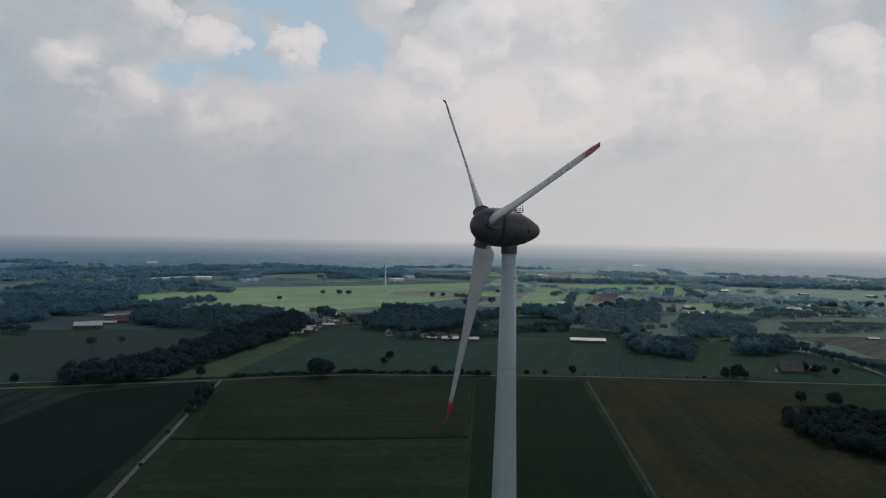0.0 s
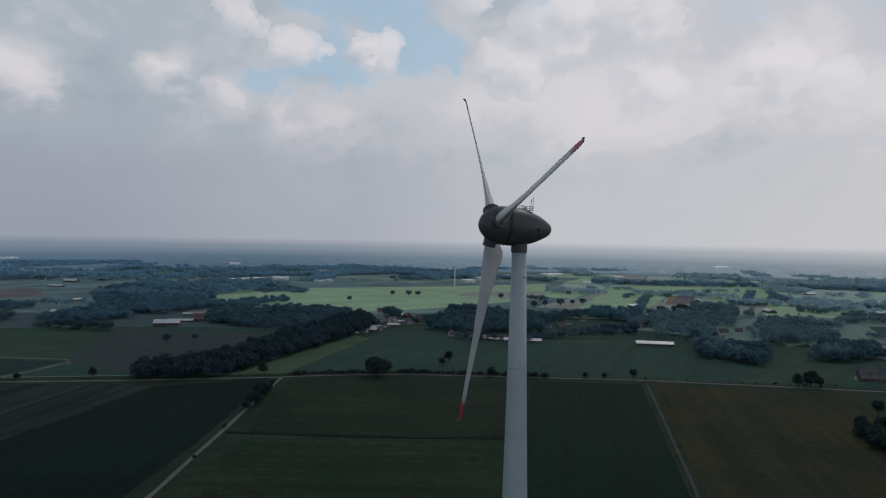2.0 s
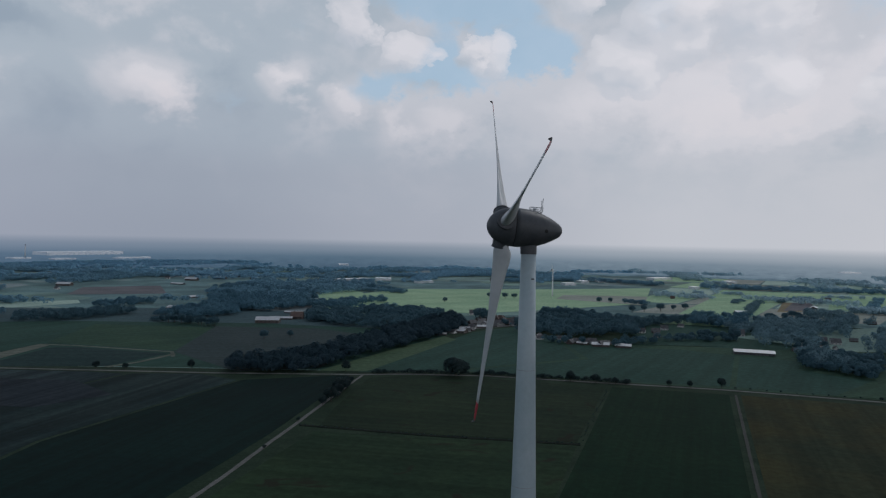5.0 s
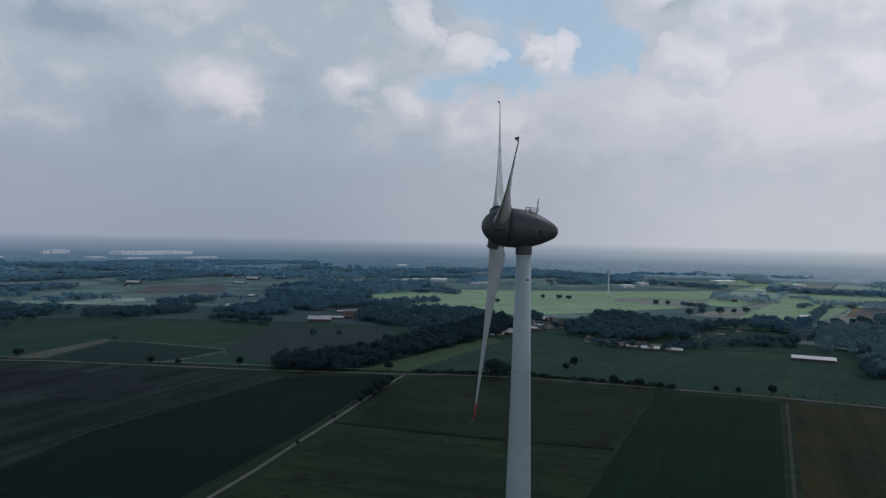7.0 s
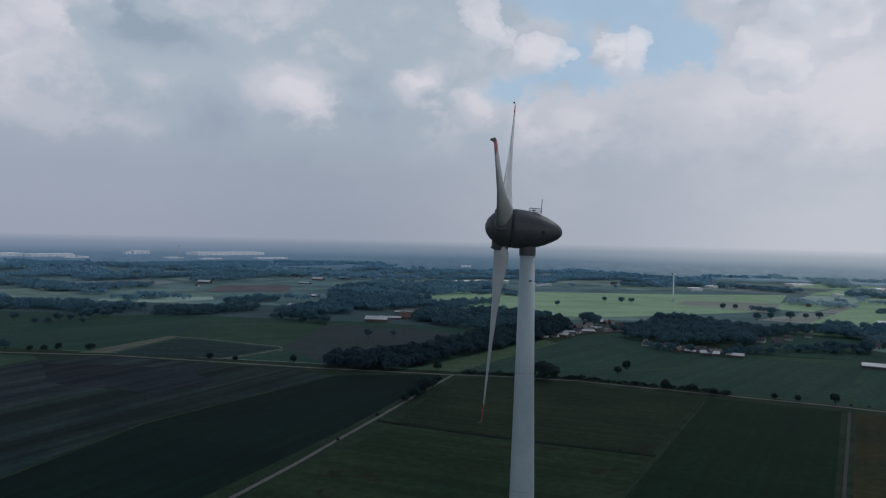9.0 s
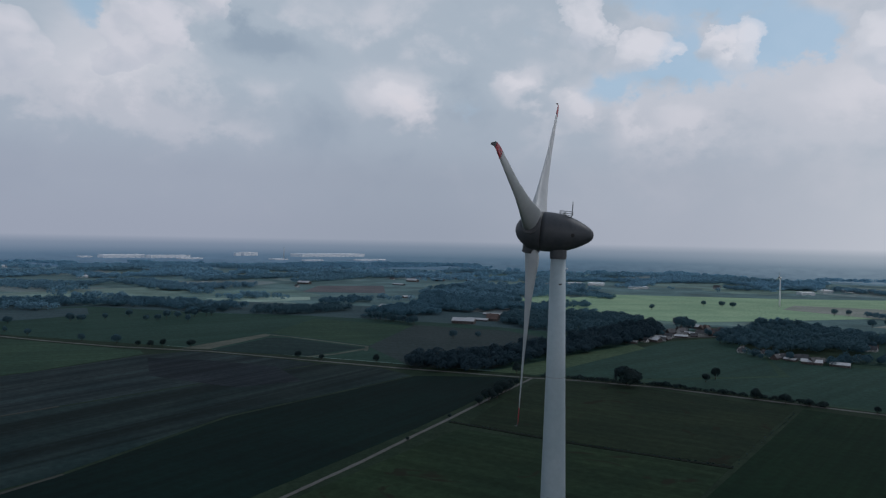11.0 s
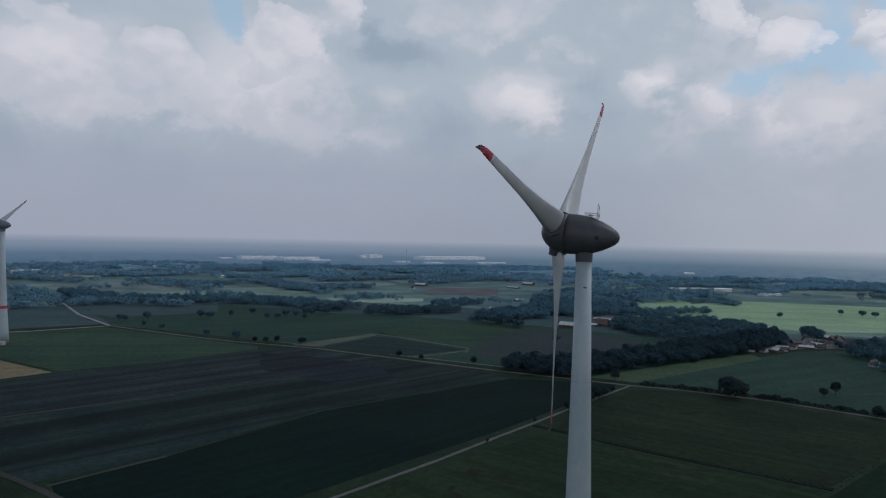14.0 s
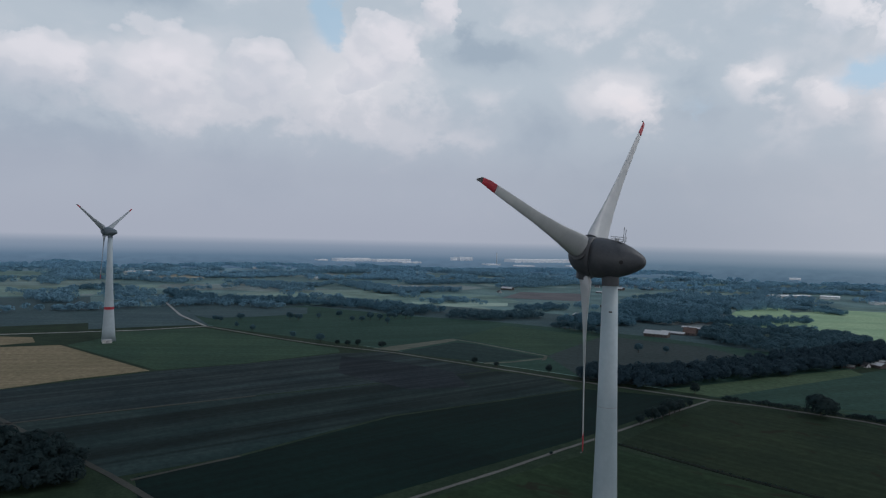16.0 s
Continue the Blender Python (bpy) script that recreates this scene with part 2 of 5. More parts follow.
def surface(name, c1, c2, big=0.02, fine=0.6, rough=0.9, metal=0.0, bump=0.0, rows=0.0, row_dir=0.0, row_width=3.0, spots=None, gloss=0.5, grain=0.34, through_leaf=0.0):
    """Two colours in large drifts, darkened and lightened by a fine grain; optional rows as in a crop."""
    if name in MATS:
        return MATS[name]
    m = bpy.data.materials.new(name)
    m.use_nodes = True
    t = m.node_tree
    t.nodes.clear()
    co = t.nodes.new("ShaderNodeTexCoord").outputs["Object"]
    a = noise_node(t, co, big, 5.0, 0.6, 0.4)
    col = mix(t, ramp(t, [(0.32, (0.0,)), (0.68, (1.0,))], a), c1, c2)
    b = noise_node(t, co, fine, 4.0, 0.65)
    col = mix(t, 1.0, col, ramp(t, [(0.25, (1 - grain,)), (0.75, (1 + grain,))], b, False), "MULTIPLY")
    if rows:
        mp = node(t, "ShaderNodeMapping")
        mp.inputs["Rotation"].default_value = (0, 0, radians(row_dir))
        t.links.new(co, mp.inputs["Vector"])
        st = node(t, "ShaderNodeMapping")
        st.inputs["Scale"].default_value = (1.0 / row_width, 0.02 / row_width, 1)
        t.links.new(mp.outputs[0], st.inputs["Vector"])
        w = noise_node(t, st.outputs[0], 1.0, 3.0, 0.7)
        col = mix(t, rows, col, mix(t, 1.0, col, ramp(t, [(0.35, (0.35,)), (0.65, (1.7,))], w), "MULTIPLY"))
    if spots:
        sp = noise_node(t, co, spots[1], 3.0, 0.5, 1.0)
        col = mix(t, ramp(t, [(spots[2], (0.0,)), (spots[2] + 0.07, (1.0,))], sp), col, spots[0])
    p = node(t, "ShaderNodeBsdfPrincipled", Roughness=rough, Metallic=metal)
    p.inputs["Specular IOR Level"].default_value = gloss
    t.links.new(col, p.inputs["Base Color"])
    if bump:
        bn = node(t, "ShaderNodeBump", Strength=0.5, Distance=bump)
        t.links.new(b, bn.inputs["Height"])
        t.links.new(bn.outputs[0], p.inputs["Normal"])
    out = t.nodes.new("ShaderNodeOutputMaterial")
    shader = p.outputs[0]
    if through_leaf:
        tr = t.nodes.new("ShaderNodeBsdfTranslucent")
        t.links.new(col, tr.inputs["Color"])
        ms = node(t, "ShaderNodeMixShader", Fac=through_leaf)
        t.links.new(shader, ms.inputs[1])
        t.links.new(tr.outputs[0], ms.inputs[2])
        shader = ms.outputs[0]
    t.links.new(shader, out.inputs["Surface"])
    MATS[name] = m
    return m


def patchwork(name, distant=False):
    """Open farmland seen from far off: a mosaic of meadows and arable fields."""
    m = bpy.data.materials.new(name)
    m.use_nodes = True
    t = m.node_tree
    t.nodes.clear()
    co = t.nodes.new("ShaderNodeTexCoord").outputs["Object"]
    mp = node(t, "ShaderNodeMapping")
    mp.inputs["Rotation"].default_value = (0, 0, radians(12))
    mp.inputs["Scale"].default_value = (1 / 170, 1 / 240, 1)
    t.links.new(co, mp.inputs["Vector"])
    v = node(t, "ShaderNodeTexVoronoi", Scale=1.0, Randomness=0.8)
    v.distance = "CHEBYCHEV"
    t.links.new(mp.outputs[0], v.inputs["Vector"])
    sep = t.nodes.new("ShaderNodeSeparateColor")
    t.links.new(v.outputs["Color"], sep.inputs[0])
    # haze is painted into these field colours; the distant set is bluer and flatter
    col = ramp(t, [(0.00, (0.088, 0.150, 0.155)), (0.30, (0.125, 0.200, 0.195)), (0.50, (0.112, 0.185, 0.195)), (0.70, (0.160, 0.245, 0.215)), (0.85, (0.205, 0.235, 0.240)), (1.00, (0.185, 0.280, 0.230))], sep.outputs[0], False)
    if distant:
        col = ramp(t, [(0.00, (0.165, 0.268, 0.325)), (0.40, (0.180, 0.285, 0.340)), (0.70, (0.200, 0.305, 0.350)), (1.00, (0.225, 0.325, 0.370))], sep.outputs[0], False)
    n1 = noise_node(t, co, 0.012, 5.0, 0.6)
    col = mix(t, 1.0, col, ramp(t, [(0.3, (0.7,)), (0.7, (1.3,))], n1), "MULTIPLY")
    n2 = noise_node(t, co, 0.3, 4.0, 0.6)
    col = mix(t, 1.0, col, ramp(t, [(0.3, (0.8,)), (0.7, (1.2,))], n2), "MULTIPLY")
    p = node(t, "ShaderNodeBsdfPrincipled", Roughness=0.95)
    p.inputs["Specular IOR Level"].default_value = 0.1
    t.links.new(col, p.inputs["Base Color"])
    out = t.nodes.new("ShaderNodeOutputMaterial")
    t.links.new(p.outputs[0], out.inputs["Surface"])
    return m


NACELLE = surface("nacelle_paint", (0.0504, 0.0551, 0.0638), (0.0714, 0.0756, 0.0840), 0.35, 1.6, 0.5, bump=0.01, grain=0.16)
SEAM = surface("dark_rubber", (0.012, 0.012, 0.013), (0.02, 0.02, 0.02), 0.4, 3.0, 0.7)
TOWER = surface("tower_paint", (0.34, 0.42, 0.45), (0.4, 0.47, 0.5), 0.12, 1.1, 0.5, grain=0.05)
BLADE = surface("blade_gelcoat", (0.48, 0.50, 0.51), (0.58, 0.59, 0.59), 0.12, 0.9, 0.4, grain=0.05)
RED = surface("signal_red", (0.4, 0.022, 0.04), (0.46, 0.035, 0.055), 0.3, 1.5, 0.45, grain=0.05)
TIP = surface("tip_metal", (0.05, 0.05, 0.055), (0.09, 0.09, 0.09), 0.8, 3.0, 0.5)
LAMP = surface("lamp_white", (0.75, 0.76, 0.78), (0.82, 0.82, 0.83), 0.5, 2.0, 0.25, grain=0.05)
STEEL = surface("galvanised_steel", (0.28, 0.29, 0.30), (0.4, 0.41, 0.42), 0.8, 4.0, 0.45, metal=0.6)
TRACK = surface("track_gravel", (0.0948, 0.0929, 0.0874), (0.1325, 0.1325, 0.1254), 0.05, 0.7, 0.95)
PAVED = surface("pale_paving", (0.24, 0.24, 0.235), (0.31, 0.31, 0.30), 0.05, 0.7, 0.9)
SOILPATH = surface("bare_path", (0.026, 0.029, 0.024), (0.038, 0.040, 0.033), 0.05, 0.7, 0.95)
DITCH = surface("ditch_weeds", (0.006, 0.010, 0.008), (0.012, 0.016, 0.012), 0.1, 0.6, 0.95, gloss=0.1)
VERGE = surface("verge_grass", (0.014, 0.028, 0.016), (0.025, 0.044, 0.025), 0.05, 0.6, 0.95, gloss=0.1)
LEAF = surface("foliage", (0.0230, 0.0430, 0.0470), (0.0400, 0.0620, 0.0620), 0.04, 0.35, 0.8, gloss=0.1, through_leaf=0.4)
# leaf copies paler and bluer with distance and sunward: haze painted into base colour
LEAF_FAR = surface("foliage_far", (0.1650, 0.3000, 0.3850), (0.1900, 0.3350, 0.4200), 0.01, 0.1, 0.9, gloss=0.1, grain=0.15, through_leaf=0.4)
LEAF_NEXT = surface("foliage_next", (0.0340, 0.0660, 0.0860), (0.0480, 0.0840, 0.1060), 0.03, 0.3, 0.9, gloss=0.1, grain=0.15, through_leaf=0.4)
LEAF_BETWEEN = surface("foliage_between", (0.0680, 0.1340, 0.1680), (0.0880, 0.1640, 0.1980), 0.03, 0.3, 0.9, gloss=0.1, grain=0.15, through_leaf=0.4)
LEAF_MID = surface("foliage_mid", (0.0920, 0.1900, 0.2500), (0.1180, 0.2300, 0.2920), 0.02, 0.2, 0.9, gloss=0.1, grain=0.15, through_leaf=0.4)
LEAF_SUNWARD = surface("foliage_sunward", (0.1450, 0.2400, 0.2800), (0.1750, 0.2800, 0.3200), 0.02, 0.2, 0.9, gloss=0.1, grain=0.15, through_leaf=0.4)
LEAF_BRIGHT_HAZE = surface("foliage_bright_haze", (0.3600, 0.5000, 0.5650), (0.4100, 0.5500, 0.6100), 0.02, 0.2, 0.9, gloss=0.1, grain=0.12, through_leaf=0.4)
LEAF_HORIZON = surface("foliage_horizon_haze", (0.2150, 0.3850, 0.5000), (0.2350, 0.4100, 0.5300), 0.004, 0.05, 0.95, gloss=0.1, grain=0.15, through_leaf=0.4)
BARK = surface("bark", (0.05, 0.042, 0.035), (0.08, 0.07, 0.06), 0.8, 4.0, 0.95)
BRICK = surface("red_brick", (0.0780, 0.0640, 0.0600), (0.1120, 0.0940, 0.0880), 0.2, 1.5, 0.9)
RENDER_W = surface("white_render", (0.48, 0.48, 0.47), (0.6, 0.6, 0.58), 0.2, 1.5, 0.85)
ROOF_RED = surface("clay_tiles", (0.1050, 0.0700, 0.0600), (0.1400, 0.0980, 0.0840), 0.2, 2.0, 0.85)
ROOF_DARK = surface("slate_tiles", (0.06, 0.062, 0.066), (0.11, 0.11, 0.115), 0.2, 2.0, 0.7)
ROOF_PALE = surface("sheet_roofing", (0.50, 0.51, 0.52), (0.60, 0.61, 0.61), 0.15, 1.5, 0.5, metal=0.3, grain=0.15)
GLASS = surface("window_glass", (0.03, 0.035, 0.04), (0.05, 0.055, 0.06), 0.5, 2.0, 0.1)

# ---- mesh helpers ----


def mesh_object(name, verts, faces, material, parent=None, label="", smooth=False):
    me = bpy.data.meshes.new(name)
    me.from_pydata([tuple(v) for v in verts], [], [tuple(f) for f in faces])
    me.update()
    if smooth:
        me.polygons.foreach_set("use_smooth", [True] * len(me.polygons))
    me.materials.append(material)
    ob = new(name, me)
    if parent is not None:
        ob.parent = parent
    if label:
        ob["label"] = label
    return ob


def part(name, bm, material, parent, label="", smooth=False):
    me = bpy.data.meshes.new(name)
    bmesh.ops.recalc_face_normals(bm, faces=bm.faces)
    bm.to_mesh(me)
    bm.free()
    if smooth:
        me.polygons.foreach_set("use_smooth", [True] * len(me.polygons))
    me.materials.append(material)
    ob = new(name, me)
    ob.parent = parent
    if label:
        ob["label"] = label
    return ob


def lathe(bm, profile, axis_m=None, steps=48):
    """Turns (height, radius) pairs round z, then places them by axis_m."""
    rings = []
    for h, r in profile:
        if r < 1e-4:
            rings.append([bm.verts.new((0, 0, h))])
        else:
            rings.append([bm.verts.new((r * math.cos(2 * math.pi * i / steps), r * math.sin(2 * math.pi * i / steps), h)) for i in range(steps)])
    for a, b in zip(rings, rings[1:]):
        for i in range(steps):
            j = (i + 1) % steps
            if len(a) == 1 and len(b) == 1:
                continue
            if len(a) == 1:
                bm.faces.new((a[0], b[i], b[j]))
            elif len(b) == 1:
                bm.faces.new((a[i], a[j], b[0]))
            else:
                bm.faces.new((a[i], a[j], b[j], b[i]))
    for ring, flip in ((rings[0], True), (rings[-1], False)):
        if len(ring) > 1:
            bm.faces.new(ring[::-1] if flip else ring)
    if axis_m is not None:
        bmesh.ops.transform(bm, matrix=axis_m, verts=bm.verts)


def box(bm, x0, x1, y0, y1, z0, z1, m=None):
    made = bmesh.ops.create_cube(bm, size=1.0)["verts"]
    mm = Matrix.Translation(((x0 + x1) / 2, (y0 + y1) / 2, (z0 + z1) / 2)) @ Matrix.Diagonal((x1 - x0, y1 - y0, z1 - z0, 1))
    bmesh.ops.transform(bm, matrix=(m @ mm) if m else mm, verts=made)


def rod(bm, a, b, r, steps=8):
    a, b = Vector(a), Vector(b)
    made = bmesh.ops.create_cone(bm, cap_ends=True, segments=steps, radius1=r, radius2=r, depth=(b - a).length)["verts"]
    bmesh.ops.transform(bm, matrix=Matrix.Translation((a + b) / 2) @ (b - a).to_track_quat("Z", "Y").to_matrix().to_4x4(), verts=made)


# ---- ground, roads, fields ----
FAR = patchwork("farmland")
ground = mesh_object("ground", [(-9600, -9800, 0), (9700, -9800, 0), (9700, 9400, 0), (-9600, 9400, 0)], [(0, 1, 2, 3)], FAR)
tagged(ground, "flat farmland of meadows and arable fields", "ground", kind="structure")


def field(name, corners, material, label, height=0.12):
    n = len(corners)
    v = [(x, y, -0.3) for x, y in corners] + [(x, y, height) for x, y in corners]
    f = [tuple(range(n, 2 * n))] + [(i, (i + 1) % n, (i + 1) % n + n, i + n) for i in range(n)]
    ob = mesh_object(name, v, f, material)
    return tagged(ob, label, "field", kind="structure")


def ribbon(name, points, width, height, material, label, category, wobble=0.15):
    """A strip of even width along a line, with slightly uneven edges."""
    fine = []
    for (ax, ay), (bx, by) in zip(points, points[1:]):
        n = max(2, int(math.hypot(bx - ax, by - ay) / 6))
        fine += [Vector((ax + (bx - ax) * i / n, ay + (by - ay) * i / n)) for i in range(n)]
    fine.append(Vector(points[-1]))
    v, f = [], []
    for i, p in enumerate(fine):
        d = (fine[min(i + 2, len(fine) - 1)] - fine[max(i - 2, 0)]).normalized()
        s = Vector((-d.y, d.x)) * width / 2
        for k in (1, -1):
            q = p + s * k * (1 + random.uniform(-wobble, wobble))
            v += [(q.x, q.y, height), (q.x, q.y, -0.3)]
        if i:
            o = 4 * i
            f += [(o - 4, o, o + 2, o - 2), (o - 3, o - 4, o, o + 1)[::-1], (o - 2, o - 1, o + 3, o + 2)[::-1]]
    ob = mesh_object(name, v, f, material)
    return tagged(ob, label, category, kind="structure")


def crop(name, c1, c2, **kw):
    kw.setdefault("rows", 0.5)
    return surface(name, c1, c2, kw.pop("big", 0.015), kw.pop("fine", 0.25), 0.95, gloss=0.1, **kw)


# near crops far darker than real ones: cloud shadow is put into their colour
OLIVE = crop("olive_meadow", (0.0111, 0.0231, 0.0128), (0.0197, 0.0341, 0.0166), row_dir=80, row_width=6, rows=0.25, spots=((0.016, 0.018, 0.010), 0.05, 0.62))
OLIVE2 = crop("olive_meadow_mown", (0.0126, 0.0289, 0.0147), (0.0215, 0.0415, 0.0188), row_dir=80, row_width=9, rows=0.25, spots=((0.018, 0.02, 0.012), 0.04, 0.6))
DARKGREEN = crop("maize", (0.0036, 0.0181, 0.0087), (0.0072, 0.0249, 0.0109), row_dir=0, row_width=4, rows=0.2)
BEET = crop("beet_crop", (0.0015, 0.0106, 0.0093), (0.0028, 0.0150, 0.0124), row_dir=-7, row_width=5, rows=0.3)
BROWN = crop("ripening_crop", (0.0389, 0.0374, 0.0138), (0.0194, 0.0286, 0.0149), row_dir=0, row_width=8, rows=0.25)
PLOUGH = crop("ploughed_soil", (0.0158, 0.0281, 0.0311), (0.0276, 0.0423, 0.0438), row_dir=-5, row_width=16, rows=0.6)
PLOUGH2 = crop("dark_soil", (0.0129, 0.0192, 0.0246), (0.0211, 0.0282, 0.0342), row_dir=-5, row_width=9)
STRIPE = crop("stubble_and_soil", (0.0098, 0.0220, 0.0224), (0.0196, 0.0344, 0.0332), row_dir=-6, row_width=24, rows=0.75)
MEADOW = crop("meadow", (0.0277, 0.0599, 0.0402), (0.0396, 0.0761, 0.0466), row_dir=30, row_width=12, rows=0.18)
MEADOW2 = crop("meadow_dark", (0.0227, 0.0567, 0.0436), (0.0305, 0.0684, 0.0522), row_dir=10, row_width=12, rows=0.18)
GREY = crop("grey_pasture", (0.0331, 0.0500, 0.0506), (0.0423, 0.0580, 0.0583), row_dir=60, row_width=10, rows=0.12)
# a patch of sun and some haze are put into this base colour
BRIGHT = crop("sunlit_meadow", (0.2696, 0.4019, 0.2486), (0.3370, 0.4681, 0.2898), row_dir=40, row_width=20, rows=0.08)
# haze painted in: grass lifted to a pale grey green
PALE = crop("hazed_meadow", (0.3011, 0.4109, 0.3440), (0.3661, 0.4661, 0.3929), row_dir=40, row_width=20, rows=0.08)
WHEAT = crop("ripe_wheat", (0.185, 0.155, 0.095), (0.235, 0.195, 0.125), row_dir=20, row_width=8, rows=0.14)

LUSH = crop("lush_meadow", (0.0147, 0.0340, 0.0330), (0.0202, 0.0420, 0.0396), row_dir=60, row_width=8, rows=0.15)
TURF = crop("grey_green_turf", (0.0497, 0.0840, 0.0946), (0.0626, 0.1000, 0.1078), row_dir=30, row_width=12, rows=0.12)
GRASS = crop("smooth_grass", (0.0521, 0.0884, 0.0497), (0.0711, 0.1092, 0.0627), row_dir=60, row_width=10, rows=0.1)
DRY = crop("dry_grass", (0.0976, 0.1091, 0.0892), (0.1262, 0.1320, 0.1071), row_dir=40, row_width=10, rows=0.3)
# far field colours, lightened and cooled by painted haze
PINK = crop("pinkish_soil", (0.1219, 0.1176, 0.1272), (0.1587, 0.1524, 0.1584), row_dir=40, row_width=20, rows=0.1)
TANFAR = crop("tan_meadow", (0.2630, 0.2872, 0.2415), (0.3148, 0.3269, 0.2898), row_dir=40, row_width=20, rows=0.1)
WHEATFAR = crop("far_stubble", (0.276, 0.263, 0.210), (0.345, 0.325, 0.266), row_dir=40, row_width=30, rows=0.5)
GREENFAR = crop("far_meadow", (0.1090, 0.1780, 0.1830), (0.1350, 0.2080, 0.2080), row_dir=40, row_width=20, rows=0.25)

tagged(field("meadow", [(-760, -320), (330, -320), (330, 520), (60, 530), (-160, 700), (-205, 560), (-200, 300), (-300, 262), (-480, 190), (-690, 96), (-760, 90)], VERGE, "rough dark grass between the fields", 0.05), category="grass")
tagged(field("meadow", [(-690, 98), (-480, 192), (-300, 264), (-203, 302), (-207, 560), (-300, 520), (-420, 500), (-600, 420), (-700, 350), (-860, 280), (-860, 112)], MEADOW2, "dark green pasture land", 0.05), category="grass")
tagged(field("meadow", [(62, 364), (330, 364), (330, 640), (200, 600), (60, 560)], MEADOW2, "dark green pasture land", 0.054), category="grass")
tagged(field("meadow", [(-1130, 118), (-1110, 15), (-1150, -250), (-710, -250), (-700, -60), (-690, 98), (-860, 112), (-860, 280), (-1000, 300)], TURF, "grey green pasture land", 0.045), category="grass")
tagged(field("meadow", [(-230, 470), (-30, 500), (110, 470), (340, 480), (420, 720), (250, 800), (-20, 800), (-200, 700)], MEADOW2, "dark green paddocks round the village", 0.04), category="grass")
tagged(field("meadow", [(-860, 270), (-600, 410), (-300, 500), (-240, 480), (-260, 600), (-420, 640), (-640, 560), (-900, 400)], TURF, "grey green pasture land by a wood", 0.042), category="grass")
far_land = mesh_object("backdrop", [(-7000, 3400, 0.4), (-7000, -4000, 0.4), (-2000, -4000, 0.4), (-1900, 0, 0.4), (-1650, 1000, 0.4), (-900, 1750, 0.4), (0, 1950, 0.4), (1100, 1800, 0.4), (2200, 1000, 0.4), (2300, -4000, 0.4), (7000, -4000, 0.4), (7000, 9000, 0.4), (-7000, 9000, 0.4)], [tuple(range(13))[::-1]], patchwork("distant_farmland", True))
# glowing ring of land, with the haze painted into its emission
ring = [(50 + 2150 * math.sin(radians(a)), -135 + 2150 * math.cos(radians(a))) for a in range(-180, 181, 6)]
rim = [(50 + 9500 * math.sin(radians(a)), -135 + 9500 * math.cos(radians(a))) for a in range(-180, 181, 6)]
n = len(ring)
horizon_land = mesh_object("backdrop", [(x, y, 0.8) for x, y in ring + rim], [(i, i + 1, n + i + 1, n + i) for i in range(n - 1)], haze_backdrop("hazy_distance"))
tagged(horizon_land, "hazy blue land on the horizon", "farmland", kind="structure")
tagged(far_land, "hazy blue-green far farmland", "farmland", kind="structure")
tagged(field("meadow", [(-194, 300), (-190, 545), (-160, 612), (-90, 520), (60, 552), (200, 596), (200, 366), (52, 353), (-128, 333)], MEADOW, "green meadow land behind a hedge", 0.085), category="grass")
# bright sunward haze is part of this pasture's colour
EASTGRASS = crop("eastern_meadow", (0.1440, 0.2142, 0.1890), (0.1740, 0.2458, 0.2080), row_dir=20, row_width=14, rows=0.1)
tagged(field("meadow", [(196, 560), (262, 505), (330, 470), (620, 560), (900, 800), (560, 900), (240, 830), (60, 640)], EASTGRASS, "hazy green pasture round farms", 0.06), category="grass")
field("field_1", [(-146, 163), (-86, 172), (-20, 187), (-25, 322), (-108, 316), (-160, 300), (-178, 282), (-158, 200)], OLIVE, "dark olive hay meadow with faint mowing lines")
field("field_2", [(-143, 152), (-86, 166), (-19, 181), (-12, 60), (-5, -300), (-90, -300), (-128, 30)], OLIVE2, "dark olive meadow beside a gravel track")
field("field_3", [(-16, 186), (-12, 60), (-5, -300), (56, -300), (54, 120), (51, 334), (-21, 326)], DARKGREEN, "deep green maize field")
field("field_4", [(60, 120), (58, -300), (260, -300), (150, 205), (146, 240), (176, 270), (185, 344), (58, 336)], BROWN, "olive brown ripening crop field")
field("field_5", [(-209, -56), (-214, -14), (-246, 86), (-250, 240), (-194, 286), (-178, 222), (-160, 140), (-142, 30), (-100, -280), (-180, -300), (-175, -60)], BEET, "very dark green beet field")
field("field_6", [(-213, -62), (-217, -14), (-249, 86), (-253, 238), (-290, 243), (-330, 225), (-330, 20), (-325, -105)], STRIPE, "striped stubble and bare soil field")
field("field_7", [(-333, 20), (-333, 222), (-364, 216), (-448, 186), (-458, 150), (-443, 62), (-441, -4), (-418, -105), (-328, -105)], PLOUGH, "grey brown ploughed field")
field("field_8", [(-444, 145), (-402, 172), (-345, 192), (-292, 172), (-305, 130), (-378, 112)], PLOUGH2, "dark patch of ploughed soil", 0.16)
field("field_10", [(-421, -104), (-436, -58), (-446, -8), (-602, -54), (-610, -104)], WHEAT, "ripe golden wheat field")
field("field_11", [(-620, -104), (-628, -72), (-662, -73), (-684, -104)], WHEAT, "ripe golden wheat field")
field("field_12", [(-600, -49), (-446, -3), (-446, 62), (-463, 152), (-480, 158), (-672, 86), (-672, 0), (-628, -20)], MEADOW, "green meadow beside a country lane")
field("field_13", [(-194, 298), (-196, 420), (-188, 540), (-160, 610), (-92, 510), (-60, 430), (-136, 338)], MEADOW2, "green meadow behind a hedge")
field("field_14", [(-128, 336), (-52, 430), (-84, 500), (20, 520), (60, 505), (52, 362), (-40, 345)], MEADOW2, "green meadow behind a hedge")
